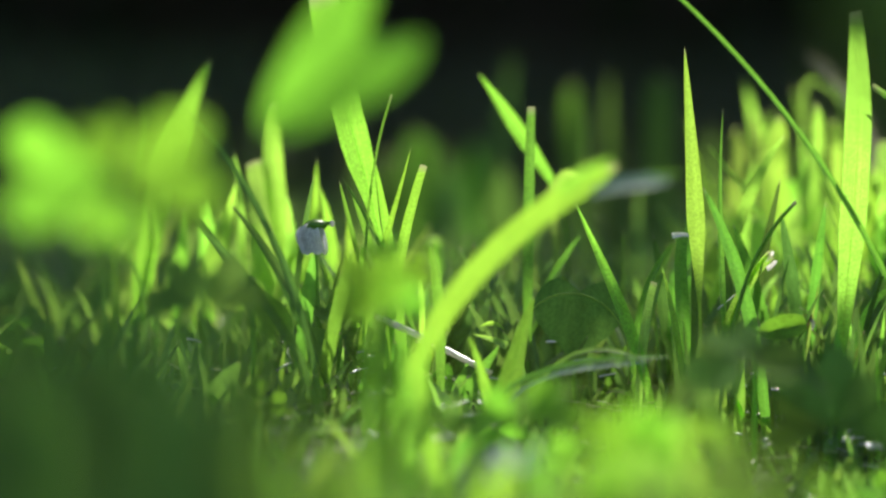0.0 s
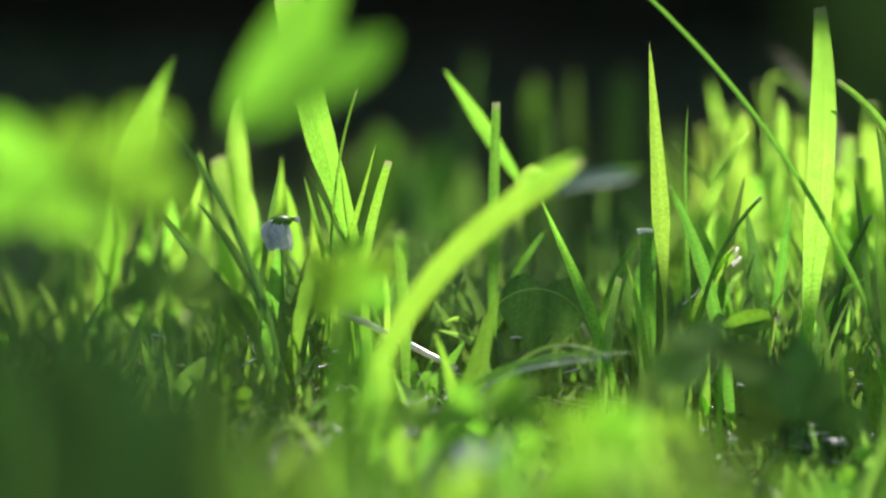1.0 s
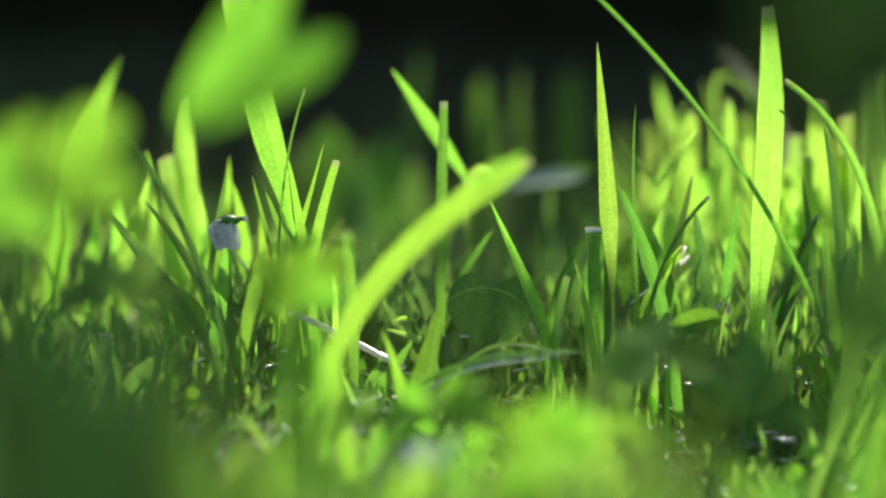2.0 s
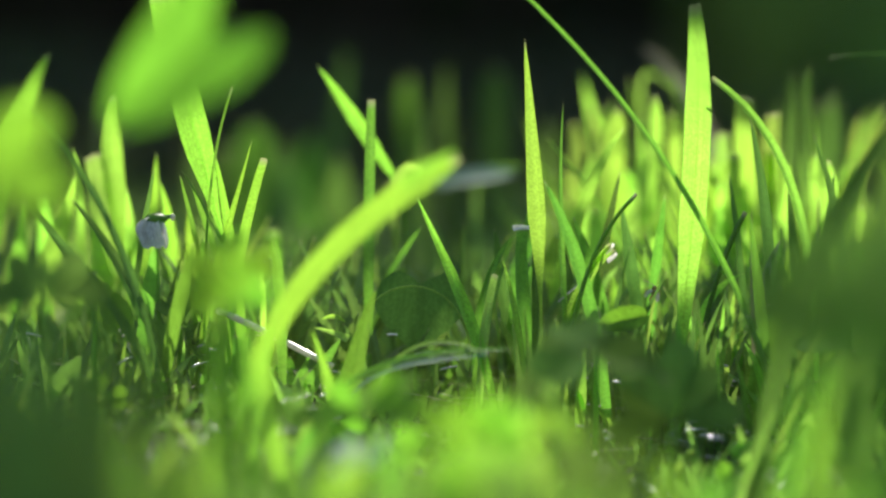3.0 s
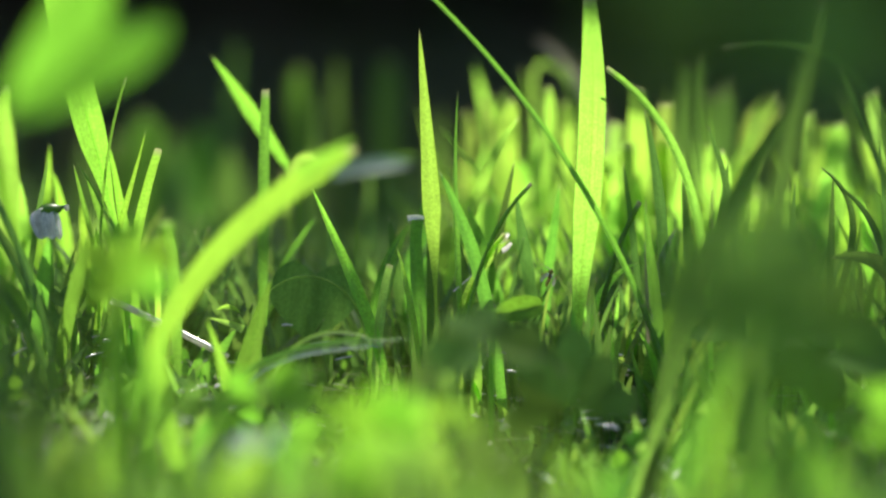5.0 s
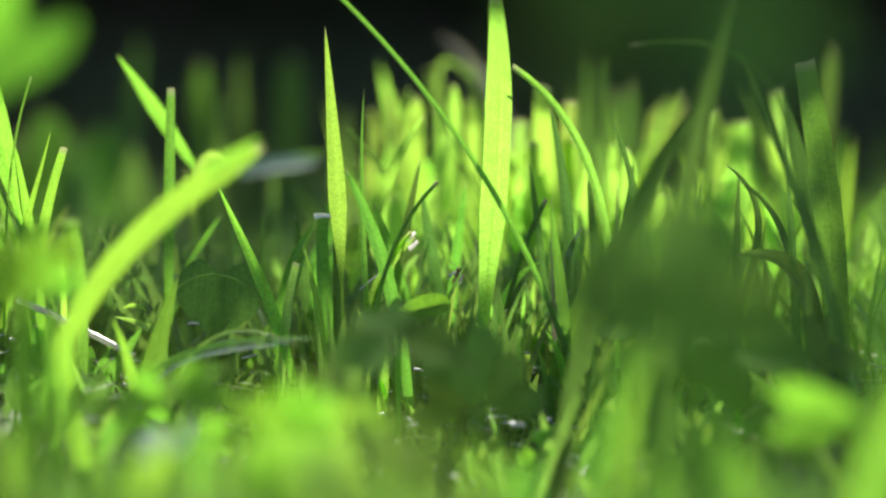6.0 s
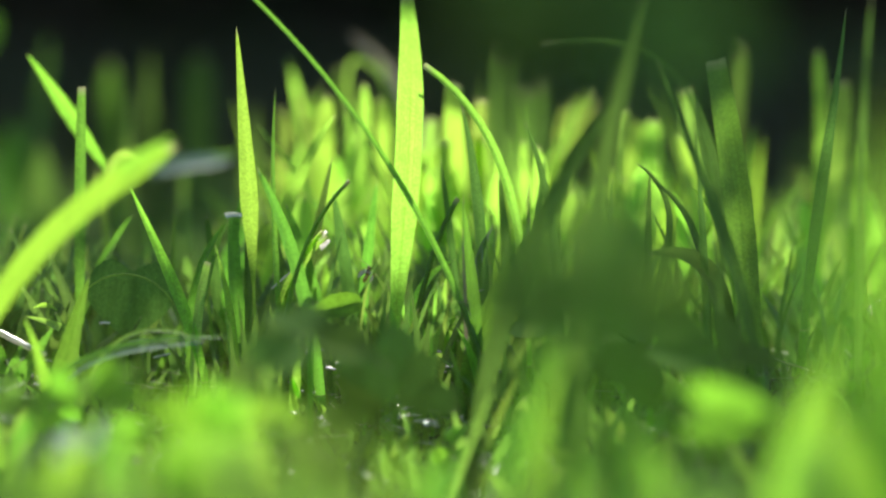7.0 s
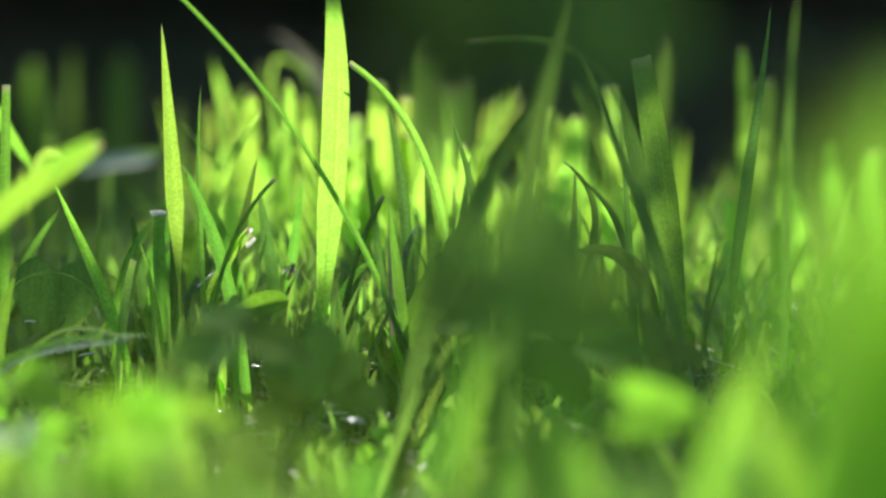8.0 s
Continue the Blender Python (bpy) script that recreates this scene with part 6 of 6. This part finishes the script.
# the glare on this leaf is painted with the petal white
clover((-0.0228, 0.575, -0.0181), (0, 0, 17.8), 8.6, 48, 0, 0, 4, "waxy", 1.0, ((84, 0), (20, -35, 0.6)), broad=0.9)
clover((-0.0152, 0.570, -0.0201), (0, 0, 23.6), 5.7, 95, 0, 0, 4, "fresh", 1.0, ((5, 0), (100, 0)), broad=0.95)
clover((-0.0341, 0.600, -0.0141), (0, 0, 17.6), 5.2, 95, 0, 0, 4, "deep", 1.0, ((70, 0), (-60, 10)), broad=0.95)
clover((0.0709, 0.540, -0.0116), (0, 0, 20.1), 14.1, 82, 0, 0, 4, "fresh", 1.0, ((86, 0),), broad=0.8, oval=True)
clover((0.0403, 0.278, -0.0030), (0, 0, 34.9), 4.2, 135, 0, 0, 4, "fresh", 1.0, ((-30, 0), (35, 0), (0, 0, 0.8)), broad=0.9)
clover((0.0342, 0.430, -0.0030), (0, 0, 39.2), 9.8, 94, 0, 0, 4, "deep", 1.0, ((5, 0), (112, 0), (-110, 0)), broad=0.95)
clover((0.0425, 0.450, -0.0030), (0, 0, 36.4), 8.7, 94, 0, 0, 4, "deep", 1.0, ((20, 0), (-100, 0), (110, 0)), broad=0.95)
clover((0.0387, 0.440, -0.0030), (0, 0, 40), 6.9, 94, 0, 0, 4, "deep", 1.0, ((60, 0), (-40, 0), (170, 0)), broad=0.95)
clover((0.0299, 0.450, -0.0030), (0, 0, 36.7), 7.1, 94, 0, 0, 4, "deep", 1.0, ((20, 0), (-100, 0), (110, 0)), broad=0.95)
clover((-0.0490, 0.610, -0.0102), (0, 0, 31), 6.8, 98, 0, 0, 4, "fresh", 1.0, ((15, 0), (-70, 0), (85, 0, 0.8)), broad=0.95)
clover((-0.0454, 0.555, -0.0114), (0, 0, 35.2), 9.4, 96, 0, 0, 4, "fresh", 1.0, ((8, 0), (-42, 0, 0.85), (62, 0, 0.6)), broad=0.95)
clover((-0.0418, 0.550, -0.0114), (0, 0, 36.4), 5.5, 97, 0, 0, 4, "fresh", 1.0, ((10, 0), (-72, 0, 0.8)), broad=0.95)
clover((-0.0460, 0.600, -0.0113), (0, 0, 38.1), 5.3, 100, 0, 0, 4, "fresh", 1.0, ((30, 0), (-75, 0)), broad=0.95)
clover((-0.0261, 0.590, -0.0169), (0, 0, 21.4), 8.0, 70, 0, 0, 4, "fresh", 1.0, ((60, 0), (-50, 0)), broad=0.95)
clover((-0.0232, 0.708, -0.0083), (0, 0, 11.3), 15.2, 92, 0, 0, 4, "deep", 1.0, ((0, 0),), broad=1.0)
clover((-0.0766, 0.670, -0.0048), (0, 0, 25.5), 12.0, 92, 0, 0, 4, "stemmy", 1.0, ((-152, 0),), broad=0.5)
clover((0.0206, 0.620, -0.0208), (0, 0, 21.3), 13.3, 88, 0, 0, 4, "deep", 1.0, ((12, 0), (72, 0, 0.8), (-62, 0, 0.9)), broad=0.95)
clover((0.0092, 0.678, -0.0136), (0, 0, 24.4), 9.5, 66, 0, 0, 2, "fresh", 1.0, ((-80, 0),), broad=0.52, oval=True)
clover((-0.0744, 0.590, -0.0065), (0, 0, 28.4), 9.7, 84, 0, 0, 4, "deep", 1.0, ((58, 0), (-62, 0), (0, 0, 0.7)), broad=0.95)
clover((-0.0648, 0.7, -0.0051), (0, 0, 13.6), 8, 60, 30, 0, 14, "blue", 1.1)
clover((0.0334, 0.31, -0.003), (-6, 0, 72.2), 11, 62, 10, 100, 10, "deep", 1.1)
clover((0.0236, 0.313, -0.003), (-3, 2, 72.6), 9.5, 64, -10, 40, 10, "deep", 1.1)
clover((0.0534, 0.68, -0.0114), (0, 0, 17.8), 11, 40, 0, 50, 8, "deep", 1.1)
clover((0.0661, 0.66, -0.0114), (0, 0, 17.7), 12, 40, 30, 10, 8, "deep", 1.1)
clover((0.0735, 0.62, -0.0129), (0, 0, 20.3), 13, 45, 30, 60, 8, "deep", 1.1)
clover((0.0007, 0.705, -0.0106), (0, 0, 10), 6, 60, 10, 30, 12, "fresh", 1.1)
clover((0.0067, 0.587, -0.024), (0, -2, 38.9), 9.5, 32, 0, 20, 4, "deep", 1.1)


def ground_clover():
    """Small clover plants that fill the sward, in two tones and sizes."""
    rng = random.Random(5)
    kinds = [clover((0, 0, -0.002), (2, 1, 7), 5.0, 65, 0, 10, 8, "fresh", 0.8), clover((0, 0, -0.002), (-2, 2, 7), 5, 55, 20, 60, 10, "deep", 0.9),
             clover((0, 0, -0.002), (1, -2, 5), 4.2, 75, -30, 40, 4, "fresh", 0.7), clover((0, 0, -0.002), (-3, -1, 13), 10, 80, 30, 80, 8, "deep", 0.9)]
    low = [(rng.uniform(-0.13, 0.13), rng.uniform(0.63, 0.76)) for _ in range(36)]
    near = [(rng.uniform(-0.08, 0.08), rng.uniform(0.40, 0.46)) for _ in range(4)]
    for sort, spread in ((0, low[0::3]), (1, low[1::3]), (2, low[2::3]), (3, near)):
        for k, (x, y) in enumerate(spread):
            m = pose(x, y, heap(x, y) - 0.002, rng.uniform(-10, 10), rng.uniform(-10, 10), rng.uniform(-50, 50))
            if k == 0:
                kinds[sort].matrix_basis = m
            else:
                copy_thing(kinds[sort], m)


ground_clover()


# ---- a withered clover floret and a small insect ----
def ball(rx, ry, rz, place=(0, 0, 0), rows=8, cols=12):
    verts, faces, uvs = [], [], []
    for i in range(rows + 1):
        g = math.pi * i / rows
        for j in range(cols):
            b = 2 * math.pi * j / cols
            verts.append((place[0] + rx * math.sin(g) * math.cos(b), place[1] + ry * math.sin(g) * math.sin(b), place[2] + rz * math.cos(g)))
            uvs.append((j / cols, i / rows))
    for i in range(rows):
        for j in range(cols):
            k, n = i * cols + j, i * cols + (j + 1) % cols
            faces.append((k, k + cols, n + cols, n))
    return verts, faces, uvs


def floret(place):
    ob = new("clover_flower")
    ob.location = (place[0], place[1], -0.002)
    h = place[2] + 0.002
    mesh_object("stalk", *tube([Vector((0.001, 0.003, 0)), Vector((0.001, 0.003, h * 0.5)), Vector((0.0, 0.002, h)), Vector((0.0005, 0.001, h + 0.002))], 0.0005, 0.0004, 12), STEM, ob)
    mesh_object("cap", *ball(0.0021, 0.0018, 0.0010, (0.0008, 0.0, h + 0.0020)), STEM, ob, "dark green cap of sepals")
    mesh_object("tip", *ball(0.0005, 0.0005, 0.0006, (0.0037, 0.0, h + 0.0022)), PALE_GLINT, ob, "pale dried tip")
    mesh_object("beak", *tube([Vector((0.002, 0, h + 0.0021)), Vector((0.0026, 0, h + 0.0022)), Vector((0.003, 0, h + 0.0023)), Vector((0.0036, 0, h + 0.0024))], 0.0005, 0.0003, 6), DEEP, ob)
    mesh_object("heart", *ball(0.0018, 0.0014, 0.0019, (0.0004, 0.0, h - 0.0002)), PETAL, ob)
    rng = random.Random(4)
    for k in range(7):
        g = k * 2 * math.pi / 7 + 0.5
        wide, low = rng.uniform(0.9, 1.15), rng.uniform(-0.0035, -0.0024)
        line = [Vector((0.0006 + 0.0010 * math.cos(g), 0.0009 * math.sin(g), h + 0.0019)), Vector((0.0025 * wide * math.cos(g) - 0.0005, 0.0022 * math.sin(g), h + 0.0015)),
                Vector((0.0027 * wide * math.cos(g) + 0.0002, 0.0024 * math.sin(g), h - 0.0008)), Vector((0.0019 * math.cos(g) + 0.0008, 0.0018 * math.sin(g), h + low))]
        mesh_object("petal", *ribbon(line, 0.0027, "blunt", face=90 + math.degrees(g), fold=0.3, steps=10), PETAL, ob)
    return tagged(ob, "withered grey-white clover floret hanging in the grass", "flower")


floret((-0.0697, 0.7, 0.0259))


def small_insect():
    ob = new("insect")
    mesh_object("thorax", *ball(0.0004, 0.0004, 0.0006), CHITIN, ob)
    mesh_object("abdomen", *ball(0.0004, 0.0004, 0.0008, (0.0001, 0, -0.0012)), AMBER, ob, "amber brown abdomen")
    mesh_object("head", *ball(0.00042, 0.0004, 0.0004, (-0.0001, 0, 0.0008)), CHITIN, ob)
    for k in (-1, 1):
        line = [Vector((0.0002 * k, -0.0002, 0.0003)), Vector((0.0008 * k, -0.0006, 0.0)), Vector((0.0012 * k, -0.0006, -0.0008)), Vector((0.0011 * k, -0.0004, -0.0016))]
        mesh_object("wing", *ribbon(line, 0.0007, "strap", steps=8), WING, ob)
        feeler = [Vector((-0.0002, 0.0002 * k, 0.001)), Vector((-0.0008, 0.0003 * k, 0.0014)), Vector((-0.0016, 0.0004 * k, 0.0013)), Vector((-0.0024, 0.0004 * k, 0.0015))]
        mesh_object("antenna", *tube(feeler, 0.00006, 0.00004, 8, 5), DRY, ob)
        for j in range(3):
            z = 0.0004 - 0.0004 * j
            leg = [Vector((0.0002 * k, 0.0001, z)), Vector((0.0010 * k, 0.0001, z + 0.0005)), Vector((0.0013 * k, 0.0003, z)), Vector((0.0014 * k, 0.0006, z - 0.0007))]
            mesh_object("leg", *tube(leg, 0.00008, 0.00005, 8, 5), AMBER, ob)
    return tagged(ob, "tiny brown winged insect climbing a slim grass blade", "insect")


insect = small_insect()


def motions():
    """The small insect climbs the slim blade and then sits on it."""
    walk(insect, [
        (0, pose(0.0189, 0.7035, 0.0112, 0, 20, 0)),
        (1, pose(0.0189, 0.7035, 0.0113, 0, 20, 0)),
        (2.5, pose(0.0195, 0.7035, 0.0137, 0, 20, 0)),
        (3, pose(0.0196, 0.7035, 0.0147, 0, 20, 0)),
        (3.5, pose(0.0198, 0.7035, 0.0168, 0, 14, 0)),
        (4, pose(0.0193, 0.7035, 0.0163, 0, 8, 0)),
        (5.5, pose(0.0201, 0.7035, 0.0157, 0, 25, 0)),
        (8, pose(0.0196, 0.7035, 0.0159, 0, 25, 0)),
    ])


motions()
